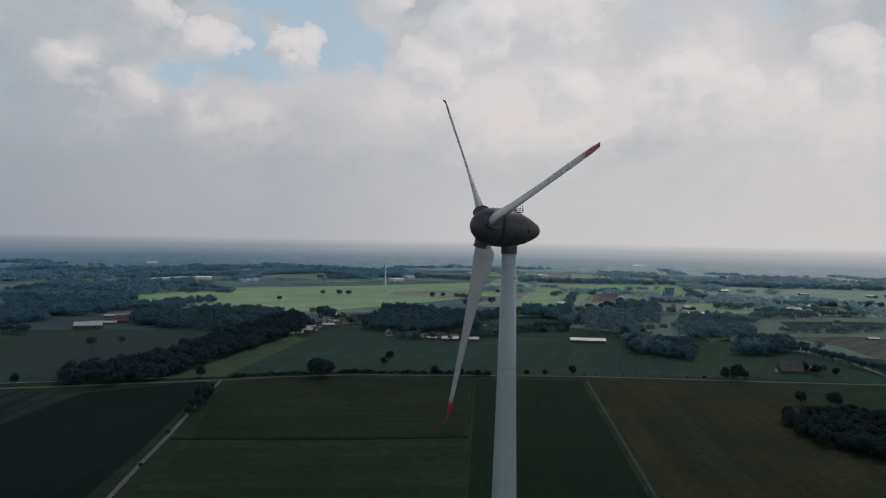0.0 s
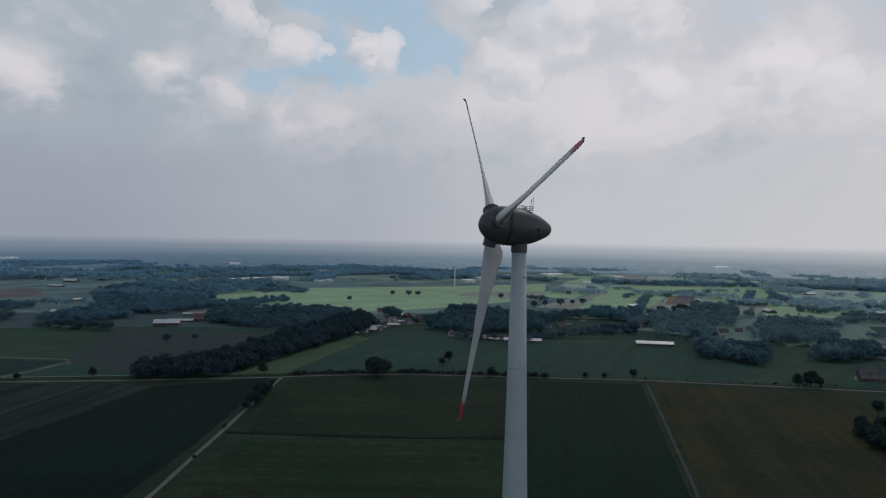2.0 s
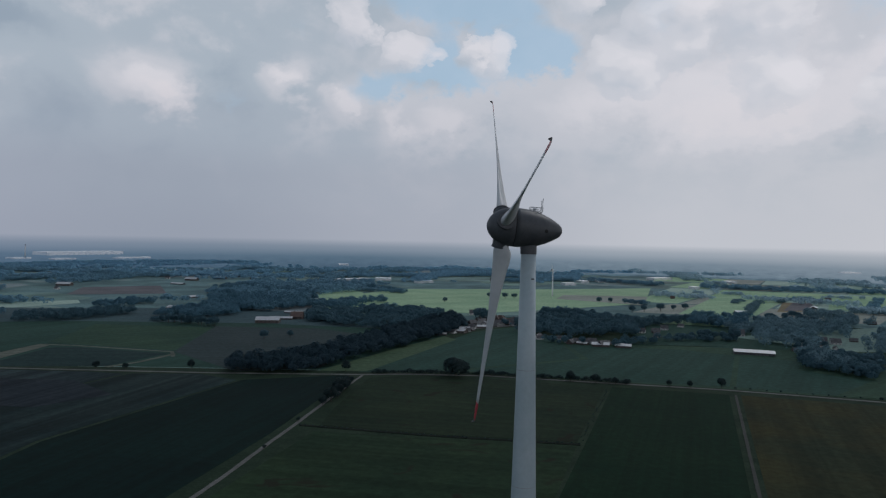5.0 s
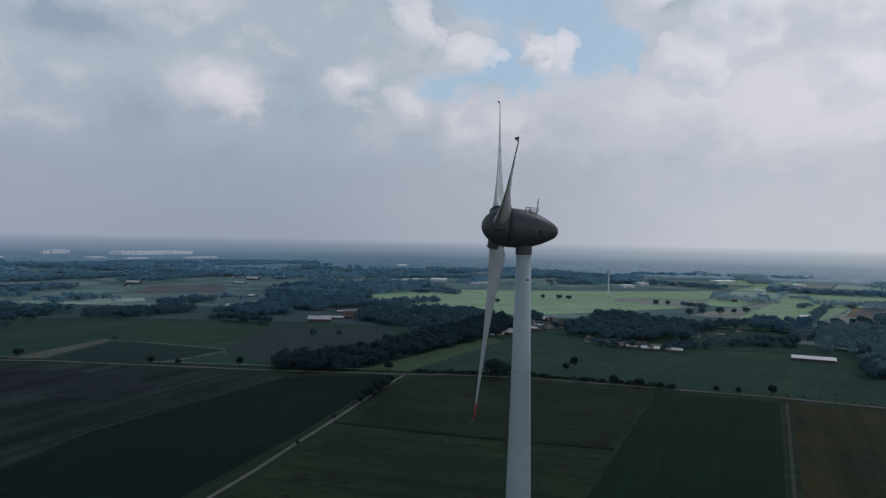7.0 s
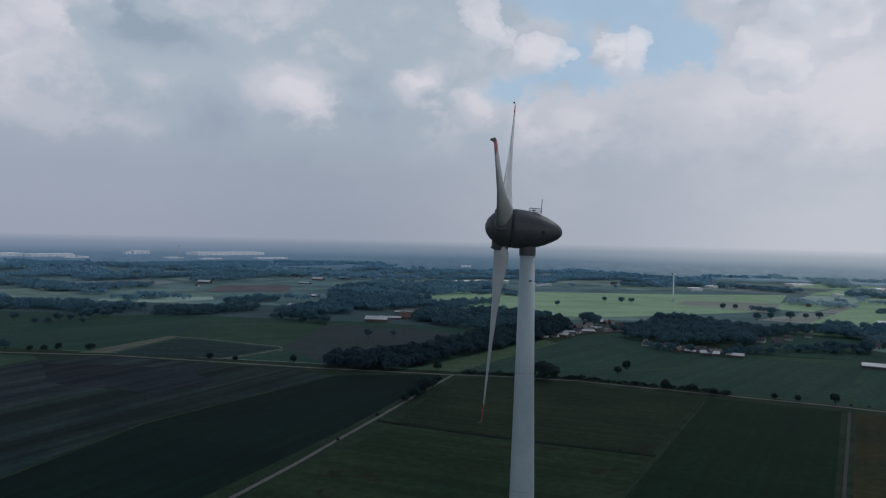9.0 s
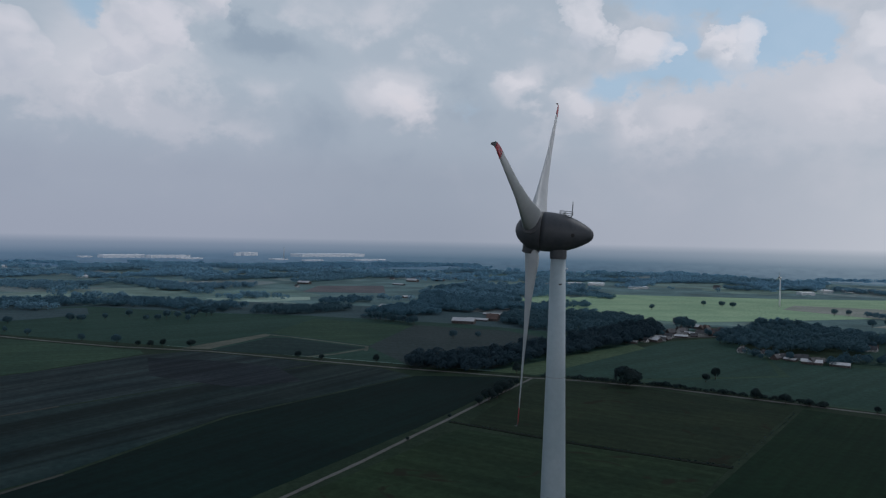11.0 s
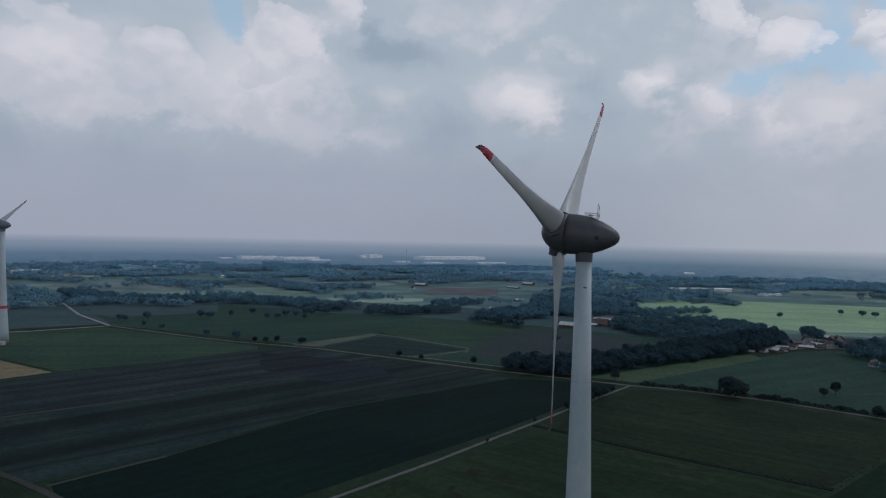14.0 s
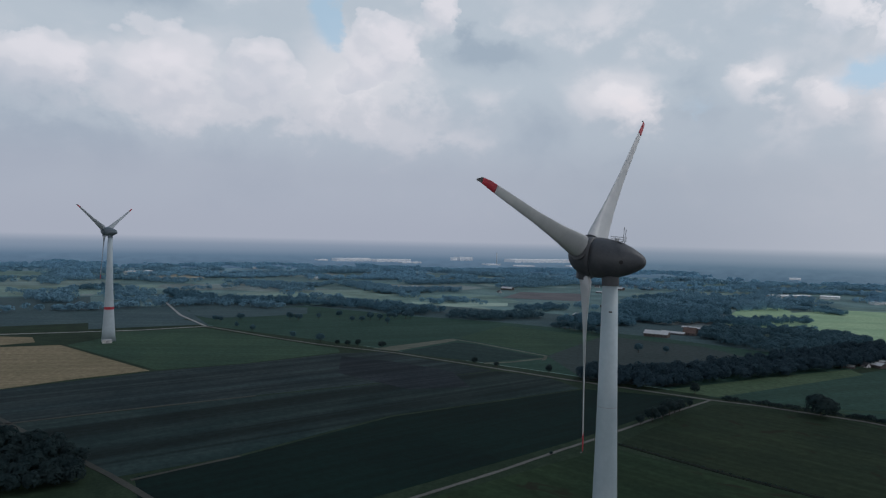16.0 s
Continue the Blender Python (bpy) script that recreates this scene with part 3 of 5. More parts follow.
field("field_15", [(56, 362), (64, 505), (110, 500), (104, 455), (150, 425), (200, 440), (196, 364)], MEADOW2, "dark green pasture", 0.1)
field("field_16", [(-272, 262), (-368, 309), (-443, 455), (-344, 491), (-270, 470), (-240, 480), (-238, 350), (-227, 300)], GREY, "grey brown pasture behind a wood")
field("field_17", [(-443, 199), (-470, 279), (-454, 291), (-366, 300), (-366, 238)], LUSH, "dark green meadow in a grassy border")
field("field_18", [(-469, 187), (-494, 291), (-480, 287), (-449, 200)], DRY, "pale dry grass strip", 0.14)
field("field_48", [(-497, 300), (-560, 410), (-440, 446), (-372, 314)], MEADOW, "green grassland with smooth slope")
field("field_49", [(-222, 290), (-190, 303), (-186, 483), (-205, 500), (-216, 400)], GRASS, "pale olive meadow along a wood", 0.16)
ribbon("strip_3", [(-492, 289), (-458, 297), (-369, 308), (-352, 290)], 3.0, 0.2, DRY, "pale grass border between fields", "path")
ribbon("strip_4", [(-363, 235), (-358, 262), (-360, 300)], 4.0, 0.2, DRY, "pale grass border between fields", "path")
field("field_19", [(-680, 100), (-490, 185), (-480, 300), (-620, 340), (-820, 270), (-860, 130)], MEADOW2, "dark green meadow with scattered trees")
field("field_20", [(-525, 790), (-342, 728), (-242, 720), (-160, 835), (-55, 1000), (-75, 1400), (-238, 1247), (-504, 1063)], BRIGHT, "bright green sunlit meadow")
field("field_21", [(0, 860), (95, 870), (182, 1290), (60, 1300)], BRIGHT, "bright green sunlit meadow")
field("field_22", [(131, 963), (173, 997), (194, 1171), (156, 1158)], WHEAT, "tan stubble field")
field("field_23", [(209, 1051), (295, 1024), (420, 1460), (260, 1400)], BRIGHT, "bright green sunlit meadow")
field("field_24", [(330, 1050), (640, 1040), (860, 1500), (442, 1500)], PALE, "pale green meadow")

# sunlit and hazed field colours at random lighten the land towards the sun
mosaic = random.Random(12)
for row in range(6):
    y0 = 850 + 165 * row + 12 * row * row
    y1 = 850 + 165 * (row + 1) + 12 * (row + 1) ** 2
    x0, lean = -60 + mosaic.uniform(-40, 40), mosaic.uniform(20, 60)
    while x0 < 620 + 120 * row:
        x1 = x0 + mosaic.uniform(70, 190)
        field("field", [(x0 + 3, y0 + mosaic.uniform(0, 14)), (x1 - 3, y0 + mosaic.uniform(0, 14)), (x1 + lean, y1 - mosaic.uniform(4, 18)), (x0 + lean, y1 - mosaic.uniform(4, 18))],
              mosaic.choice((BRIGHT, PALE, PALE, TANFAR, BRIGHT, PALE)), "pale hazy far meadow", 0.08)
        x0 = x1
ribbon("road_1", [(-683, 93), (-576, 129), (-514, 153), (-440, 195), (-364, 222), (-282, 251), (-187, 291), (-162, 305), (-108, 325), (-46, 334), (47, 349), (106, 352), (189, 355), (330, 362)], 3.0, 0.2, TRACK, "pale gravel farm lane", "road")
ribbon("road_2", [(-187, 291), (-172, 220), (-161, 172), (-151, 125), (-141, 80), (-130, 20), (-96, -250)], 2.0, 0.2, TRACK, "pale gravel field track", "road")
ribbon("road_3", [(-1060, 118), (-803, 92), (-683, 93), (-678, 20), (-697, -110)], 3.2, 0.2, PAVED, "pale country lane", "road")
ribbon("road_4", [(-170, -52), (-218, -65), (-254, -76), (-345, -104)], 3.0, 0.2, SOILPATH, "pale farm lane under trees", "road")
ribbon("road_5", [(278, 360), (281, 400), (284, 459), (268, 500), (240, 515)], 4.0, 0.2, TRACK, "pale farm lane beside a row of trees", "road")
ribbon("ditch_1", [(-155, 159), (-86, 169), (-18, 184)], 2.6, 0.24, DITCH, "dark overgrown ditch between meadows", "ditch")
ribbon("ditch_2", [(55, -300), (57, 115), (55, 335)], 1.5, 0.22, SOILPATH, "bare field path between crops", "path")
ribbon("strip_1", [(-326, -105), (-330, -48), (-332, 35)], 2.5, 0.2, SOILPATH, "pale bare strip between fields", "path")
ribbon("strip_2", [(-206, -58), (-211, -35), (-216, -10)], 2.0, 0.2, SOILPATH, "pale bare strip between fields", "path")

# ---- wind turbines ----


def blade_mesh(bm, radius, r_from, r_to, steps):
    """One rotor blade along +z; +x is the way it turns, +y is upwind."""
    def section(r):
        k = r / radius
        chord = np.interp(k, [0.0, 0.075, 0.10, 0.14, 0.2, 0.35, 0.55, 0.75, 0.93, 0.985, 1.0], [2.3, 2.6, 4.6, 4.9, 4.3, 3.1, 2.15, 1.75, 1.35, 0.85, 0.3]) * radius / 46
        thick = np.interp(k, [0.0, 0.08, 0.12, 0.2, 0.4, 0.7, 1.0], [0.95, 0.85, 0.48, 0.36, 0.25, 0.18, 0.14])
        twist = radians(np.interp(k, [0.0, 0.1, 0.23, 0.43, 0.75, 1.0], [42, 40, 35, 27, 16, 10]))
        bend = np.interp(k, [0.0, 0.5, 0.975, 0.99, 1.0], [0.0, 0.2, 0.6, 0.8, 1.25]) * radius / 46
        pts = []
        for i in range(16):
            a = 2 * math.pi * i / 16
            x = 0.5 * math.cos(a)
            y = 0.5 * math.sin(a) * thick * (0.35 + 0.65 * (x + 0.5) ** 0.5 if x > -0.5 else 0.35)
            x = (x - 0.2 * min(1, max(0, (k - 0.05) / 0.05))) * chord
            y *= chord
            cx, sy = math.cos(twist), math.sin(twist)
            pts.append((x * cx - y * sy, x * sy + y * cx + bend, r if k < 0.985 else radius * (0.985 + (k - 0.985) * 0.45)))
        return pts
    rings = []
    for i in range(steps + 1):
        rings.append([bm.verts.new(p) for p in section(r_from + (r_to - r_from) * i / steps)])
    for a, b in zip(rings, rings[1:]):
        for i in range(16):
            j = (i + 1) % 16
            bm.faces.new((a[i], a[j], b[j], b[i]))
    bm.faces.new(rings[0][::-1])
    bm.faces.new(rings[-1])


def along_axis(m):
    """Lathe heights run along +x of the nacelle (forwards)."""
    return m @ Matrix.Rotation(math.pi / 2, 4, "Y")


def wind_turbine(x, y, hub_z, yaw, phase, radius, tower_profile, label, band=None, platform=True, scale=1.0, paint=None, shell=None, blades=None):
    base = tagged(new("wind_turbine"), label, "wind turbine", "wind turbines")
    base.location = (x, y, 0)
    k = scale
    bm = bmesh.new()
    lathe(bm, tower_profile, steps=56)
    tower = part("tower", bm, paint or TOWER, base, smooth=True)
    top, rt = tower_profile[-1]
    for i in range(1, len(tower_profile) - 1):     # flange seams
        h, r = tower_profile[i]
        bm = bmesh.new()
        lathe(bm, [(h - 0.06, r + 0.015), (h + 0.06, r + 0.015)], steps=56)
        part("flange", bm, STEEL, tower)
    if band:
        bm = bmesh.new()
        lathe(bm, [(band[0], band[1] + 0.05), (band[2], band[3] + 0.05)], steps=56)
        part("warning_band", bm, RED, tower, "red warning band")
    bm = bmesh.new()
    lathe(bm, [(top - 0.3, rt + 0.18), (top + 0.9 * k, rt + 0.2), (top + 2.6 * k, rt + 0.2)], steps=48)
    part("yaw_collar", bm, shell or NACELLE, base, "dark collar under the nacelle", smooth=False)
    m = pose(0, 0, hub_z, 0, -4.2, yaw)
    # rear body
    bm = bmesh.new()
    lathe(bm, [(-7.25 * k, 0), (-7.2 * k, 0.45 * k), (-6.95 * k, 0.95 * k), (-6.4 * k, 1.5 * k), (-5.2 * k, 2.22 * k), (-3.8 * k, 2.93 * k), (-2.2 * k, 3.52 * k), (-0.6 * k, 3.92 * k), (1.0 * k, 4.12 * k), (2.4 * k, 4.2 * k), (3.3 * k, 4.2 * k)], along_axis(m), 64)
    nac = part("nacelle", bm, shell or paint or NACELLE, base, "egg-shaped nacelle", smooth=True)
    bm = bmesh.new()
    lathe(bm, [(3.28 * k, 4.08 * k), (3.48 * k, 4.08 * k)], along_axis(m), 64)
    part("seam", bm, SEAM, nac)
    bm = bmesh.new()
    lathe(bm, [(3.46 * k, 4.2 * k), (4.6 * k, 4.12 * k), (5.8 * k, 3.85 * k), (7.0 * k, 3.3 * k), (7.9 * k, 2.6 * k), (8.6 * k, 1.8 * k), (9.0 * k, 1.0 * k), (9.15 * k, 0.45 * k), (9.18 * k, 0)], along_axis(m), 64)
    spin = part("spinner", bm, shell or NACELLE, base, "dark grey rounded rotor hub", smooth=True)
    if platform:
        for sgn in (-1, 1):
            bm = bmesh.new()
            lathe(bm, [(-0.1, 0.42), (0.05, 0.42), (0.07, 0.34)], m @ Matrix.Translation((-3.2, sgn * 3.12, -0.3)) @ Matrix.Rotation(-sgn * math.pi / 2, 4, "X") @ Matrix.Rotation(radians(-22), 4, "Y"), 24)
            part("hatch", bm, SEAM, nac, "round dark service hatch")
    # rotor
    hub = m @ Matrix.Translation((5.7 * k, 0, 0))
    for i in range(3):
        # local z outwards, local x the way it turns, local y upwind
        turn = Matrix.Rotation(radians(phase + 120 * i), 4, "X")
        frame_m = hub @ turn @ Matrix(((0, 1, 0, 0), (1, 0, 0, 0), (0, 0, 1, 0), (0, 0, 0, 1)))
        bm = bmesh.new()
        blade_mesh(bm, radius, 2.6 * k, radius * 0.885, 30)
        bmesh.ops.transform(bm, matrix=frame_m, verts=bm.verts)
        bl = part("blade", bm, blades or BLADE, base, "pale grey rotor blade", smooth=True)
        bm = bmesh.new()
        blade_mesh(bm, radius, radius * 0.885, radius * 0.978, 6)
        bmesh.ops.transform(bm, matrix=frame_m, verts=bm.verts)
        part("red_tip", bm, RED, bl, "red painted blade end", smooth=True)
        bm = bmesh.new()
        blade_mesh(bm, radius, radius * 0.978, radius, 8)
        bmesh.ops.transform(bm, matrix=frame_m, verts=bm.verts)
        part("winglet", bm, TIP, bl, "dark bent blade tip", smooth=True)
        bm = bmesh.new()
        lathe(bm, [(2.9 * k, 1.75 * k), (4.35 * k, 1.75 * k), (4.45 * k, 1.9 * k), (4.6 * k, 1.9 * k), (4.65 * k, 1.6 * k)], frame_m, 32)
        part("blade_collar", bm, shell or NACELLE, spin, "dark blade root collar")
    if platform:
        top_m = m @ Matrix.Translation((-1.2, 0, 3.75))
        bm = bmesh.new()
        box(bm, -1.3, 1.3, -0.9, 0.9, 0.0, 0.08, top_m)
        for px in (-1.1, 1.1):
            for py in (-0.7, 0.7):
                box(bm, px - 0.05, px + 0.05, py - 0.05, py + 0.05, -0.9, 0.0, top_m)
        deck = part("service_platform", bm, STEEL, nac, "small steel platform with railing")
        for a, b in (((-1.3, -0.9), (1.3, -0.9)), ((1.3, -0.9), (1.3, 0.9)), ((1.3, 0.9), (-1.3, 0.9)), ((-1.3, 0.9), (-1.3, -0.9))):
            bm = bmesh.new()
            for h in (0.45, 0.9):
                rod(bm, top_m @ Vector((*a, h)), top_m @ Vector((*b, h)), 0.045)
            rod(bm, top_m @ Vector((*a, 0)), top_m @ Vector((*a, 0.95)), 0.05)
            part("railing", bm, STEEL, deck)
        for px, py, h in ((-1.2, 0.6, 2.6), (-1.2, -0.6, 2.2)):
            bm = bmesh.new()
            rod(bm, top_m @ Vector((px, py, 0)), top_m @ Vector((px, py, h)), 0.06)
            rod(bm, top_m @ Vector((px, py - 0.3, h)), top_m @ Vector((px, py + 0.3, h)), 0.04)
            rod(bm, top_m @ Vector((px, py, h)), top_m @ Vector((px, py, h + 0.35)), 0.09)
            part("sensor_mast", bm, STEEL, deck, "thin wind sensor mast")
        for py in (-0.55, 0.55):
            bm = bmesh.new()
            lathe(bm, [(0.05, 0.22), (0.25, 0.3), (0.6, 0.3), (0.75, 0.18)], top_m @ Matrix.Translation((0.3, py, 0)), 16)
            part("obstruction_light", bm, LAMP, deck, "white obstruction light", smooth=True)
    return base, nac, m


NEAR_TOWER = [(0, 3.75), (20, 3.22), (43, 2.62), (68, 2.05), (93.2, 1.56)]
near, near_nacelle, near_m = wind_turbine(0, 0, 98.4, 180 + 24.6, -75, 47.5, NEAR_TOWER, "pale grey wind turbine with dark egg-shaped nacelle")
bm = bmesh.new()
box(bm, -0.03, 0.05, -0.33, 0.33, -0.15, 0.15, pose(1.68 * math.cos(radians(-40)), 1.68 * math.sin(radians(-40)), 87.6, 0, 0, -40))
plate = part("sign_plate", bm, TIP, near, "small dark plate on the tower")
# paints of the far turbine, with blue-grey haze mixed into the colour
NACELLE_FAR = surface("hazed_nacelle", (0.115, 0.150, 0.180), (0.140, 0.175, 0.205), 0.2, 1.0, 0.6, grain=0.12)
TOWER_FAR = surface("hazed_tower", (0.36, 0.43, 0.47), (0.41, 0.48, 0.52), 0.1, 0.6, 0.6, grain=0.06)
BLADE_FAR = surface("hazed_blade", (0.30, 0.34, 0.37), (0.36, 0.40, 0.43), 0.1, 0.6, 0.6, grain=0.06)
T2 = [(0, 6.2), (12, 5.3), (30, 4.2), (55, 3.1), (96, 2.0)]
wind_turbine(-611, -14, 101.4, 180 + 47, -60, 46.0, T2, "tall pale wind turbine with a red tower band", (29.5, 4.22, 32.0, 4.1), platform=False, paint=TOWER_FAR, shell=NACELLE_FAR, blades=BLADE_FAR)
T3 = [(0, 1.5), (15, 1.2), (30, 0.95), (44, 0.7)]
wind_turbine(-214, 1058, 46.0, 180 + 30, -10, 18.0, T3, "small white wind turbine in a meadow", platform=False, scale=0.35, paint=LAMP)

# ---- trees ----


def crown_arrays(rng, width, height, base, clumps, leaves, leaf, up=0.5):
    """Leaves over a rounded crown of one main dome and smaller side domes: returns the corners of quads."""
    half = np.array([width / 2, width / 2, height / 2])
    dirs = rng.normal(size=(clumps, 3))
    dirs[:, 2] = np.abs(dirs[:, 2]) * 0.8 - 0.35
    dirs /= np.linalg.norm(dirs, axis=1)[:, None]
    cen = dirs * rng.uniform(0.42, 0.62, clumps)[:, None]
    size = rng.uniform(0.34, 0.52, clumps)
    cen[0], size[0] = (0, 0, 0), 0.80
    share = size ** 2
    which = rng.choice(clumps, leaves, p=share / share.sum())
    d = rng.normal(size=(leaves, 3))
    d[:, 2] = np.where(d[:, 2] < -0.9, -d[:, 2], d[:, 2])
    d /= np.linalg.norm(d, axis=1)[:, None]
    p = (cen[which] + d * size[which][:, None] * rng.uniform(0.88, 1.06, leaves)[:, None]) * half + np.array([0, 0, base + height / 2])
    n = d + rng.normal(size=(leaves, 3)) * 0.15 + np.array([0, 0, 0.25 * up])
    n /= np.linalg.norm(n, axis=1)[:, None]
    u = np.cross(n, rng.normal(size=(leaves, 3)))
    u /= np.linalg.norm(u, axis=1)[:, None]
    w = np.cross(n, u)
    s = leaf * rng.uniform(0.6, 1.4, leaves)[:, None]
    v = np.stack([p - u * s - w * s * 0.7, p + u * s - w * s * 0.5, p + u * s * 0.8 + w * s, p - u * s * 0.7 + w * s * 0.8], 1).reshape(-1, 3)
    v[:, 2] = np.maximum(v[:, 2], 0.05)
    return v


def quads(name, verts, material, parent=None):
    me = bpy.data.meshes.new(name)
    n = len(verts) // 4
    me.vertices.add(4 * n)
    me.vertices.foreach_set("co", np.ascontiguousarray(verts, dtype=np.float32).ravel())
    me.loops.add(4 * n)
    me.loops.foreach_set("vertex_index", np.arange(4 * n, dtype=np.int32))
    me.polygons.add(n)
    me.polygons.foreach_set("loop_start", np.arange(0, 4 * n, 4, dtype=np.int32))
    me.update(calc_edges=True)
    me.materials.append(material)
    ob = new(name, me)
    if parent is not None:
        ob.parent = parent
    return ob


def tree(seed, width, height, label, name="tree", trunk=0.1, leaves=LEAF):
    rng = np.random.default_rng(seed)
    base = tagged(new(name), label, "bush" if name == "bush" else "tree")
    bm = bmesh.new()
    lathe(bm, [(0, 0.32), (height * 0.15, 0.24), (height * 0.45, 0.17), (height * 0.8, 0.05)], steps=7)
    for i in range(5):
        a = rng.uniform(0, 6.28)
        rod(bm, (0, 0, height * (0.25 + 0.08 * i)), (math.cos(a) * width * 0.3, math.sin(a) * width * 0.3, height * (0.45 + 0.09 * i)), 0.07, 5)
    part("trunk", bm, BARK, base)
    quads("crown", crown_arrays(rng, width, height * (1 - trunk), height * trunk, 9, 1100, 0.30 * max(1, width / 9)), leaves, base)
    return base


TREES = [tree(1, 9, 9, "broad dark green roadside tree"), tree(2, 7, 9, "rounded dark green field tree"), tree(3, 11, 10, "wide dark green tree"), tree(4, 6, 7, "small dark green tree")]
# same kinds of tree for far off, with haze put into the leaf colour
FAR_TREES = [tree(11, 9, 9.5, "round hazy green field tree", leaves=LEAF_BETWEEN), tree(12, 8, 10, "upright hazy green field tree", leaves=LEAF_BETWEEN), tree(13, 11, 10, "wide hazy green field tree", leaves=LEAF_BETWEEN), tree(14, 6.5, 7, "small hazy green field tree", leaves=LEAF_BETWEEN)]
BUSH = tree(9, 22, 13.5, "huge dense dark green bush by the lane", "bush", 0.0)
BUSH.location = (-127, 314, 0)
LOW = tree(10, 6, 3.2, "low dark green hedge bush", "bush", 0.0)
USED = {}


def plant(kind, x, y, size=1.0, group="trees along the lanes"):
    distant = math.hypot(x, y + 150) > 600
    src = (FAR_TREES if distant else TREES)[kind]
    kind = (kind, distant)
    m = Matrix.Translation((x, y, 0)) @ Matrix.Rotation(x * 1.7 + y, 4, "Z")
    if kind not in USED:
        USED[kind] = True
        src.matrix_basis = m
        ob = src
    else:
        ob = copy_thing(src, m)
    ob.scale = (size, size, size * random.uniform(0.9, 1.1))
    ob["group"] = group
    return ob


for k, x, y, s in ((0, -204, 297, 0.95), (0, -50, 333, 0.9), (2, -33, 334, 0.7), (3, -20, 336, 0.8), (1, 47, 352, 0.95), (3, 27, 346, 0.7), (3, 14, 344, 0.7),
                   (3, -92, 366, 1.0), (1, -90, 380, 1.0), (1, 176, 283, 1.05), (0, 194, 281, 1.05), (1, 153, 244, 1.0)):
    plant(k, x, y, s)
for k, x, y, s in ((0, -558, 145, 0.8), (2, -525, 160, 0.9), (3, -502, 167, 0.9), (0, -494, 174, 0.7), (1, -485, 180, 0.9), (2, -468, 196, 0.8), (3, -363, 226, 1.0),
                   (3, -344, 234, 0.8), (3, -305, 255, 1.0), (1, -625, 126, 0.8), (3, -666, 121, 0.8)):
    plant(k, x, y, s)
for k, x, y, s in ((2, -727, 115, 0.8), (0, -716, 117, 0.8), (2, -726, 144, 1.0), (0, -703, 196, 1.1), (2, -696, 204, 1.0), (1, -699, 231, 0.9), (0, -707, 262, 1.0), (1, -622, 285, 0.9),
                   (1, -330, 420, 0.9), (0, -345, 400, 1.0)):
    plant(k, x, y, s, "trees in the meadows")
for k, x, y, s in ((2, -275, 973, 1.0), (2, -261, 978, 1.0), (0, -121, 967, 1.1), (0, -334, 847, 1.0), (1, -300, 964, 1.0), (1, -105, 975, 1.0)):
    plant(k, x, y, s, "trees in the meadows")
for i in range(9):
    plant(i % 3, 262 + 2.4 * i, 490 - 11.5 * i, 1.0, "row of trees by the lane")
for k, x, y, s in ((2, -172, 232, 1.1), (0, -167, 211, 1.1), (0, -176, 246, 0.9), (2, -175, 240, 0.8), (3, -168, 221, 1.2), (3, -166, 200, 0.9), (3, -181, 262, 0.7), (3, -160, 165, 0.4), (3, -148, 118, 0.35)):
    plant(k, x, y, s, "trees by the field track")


def hedge(points, step, size, name="hedge"):
    """A grown-out hedge: one strip of overlapping bushes."""
    rng = np.random.default_rng(len(points) + int(abs(points[0][0])))
    out = []
    for (ax, ay), (bx, by) in zip(points, points[1:]):
        n = max(1, int(math.hypot(bx - ax, by - ay) / step))
        for i in range(n):
            s = size * rng.uniform(0.5, 1.25)
            v = crown_arrays(rng, s * 1.6, s, 0.0, 4, 110, 0.24 * s / 2)
            v += np.array([ax + (bx - ax) * i / n + rng.normal() * 0.5, ay + (by - ay) * i / n + rng.normal() * 0.5, 0])
            out.append(v)
    ob = quads(name, np.concatenate(out), LEAF)
    return tagged(ob, "grown-out dark green hedge along a field edge", "hedge", kind="stuff")


hedge([(-183, 298), (-162, 309), (-108, 329), (-46, 339), (-10, 340)], 2.6, 3.4)
hedge([(56, 356), (120, 360), (190, 363)], 9.0, 1.6)
hedge([(-155, 160), (-86, 170), (-18, 185)], 2.2, 0.8)
hedge([(-18, 186), (-20, 240), (-23, 322)], 5.0, 0.7)


def wood(name, poly, spacing, height, material, label, leaves=70, seed=0, leaf=0.9, glades=0.0):
    """Woodland filling a plan polygon: many crowns of uneven height in one mesh."""
    rng = np.random.default_rng(seed)
    xs, ys = [p[0] for p in poly], [p[1] for p in poly]
    out = []
    x = min(xs)
    while x <= max(xs):
        y = min(ys)
        while y <= max(ys):
            px, py = x + rng.uniform(-0.5, 0.5) * spacing, y + rng.uniform(-0.5, 0.5) * spacing
            inside = False
            for (ax, ay), (bx, by) in zip(poly, poly[1:] + poly[:1]):
                if (ay > py) != (by > py) and px < (bx - ax) * (py - ay) / (by - ay) + ax:
                    inside = not inside
            if inside and rng.uniform() > glades:
                h = height * rng.uniform(0.65, 1.2)
                v = crown_arrays(rng, spacing * rng.uniform(1.15, 1.75), h * 0.95, h * 0.05, 6, int(leaves * 3.6), leaf * 0.56 * spacing / 7, 1.0)
                out.append(v + np.array([px, py, 0]))
            y += spacing
        x += spacing
    ob = quads(name, np.concatenate(out), material)
    return tagged(ob, label, "woodland", kind="stuff")


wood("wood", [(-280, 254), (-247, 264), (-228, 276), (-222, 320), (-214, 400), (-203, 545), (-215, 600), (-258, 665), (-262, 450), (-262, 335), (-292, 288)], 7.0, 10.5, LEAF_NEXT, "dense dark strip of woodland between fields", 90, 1)
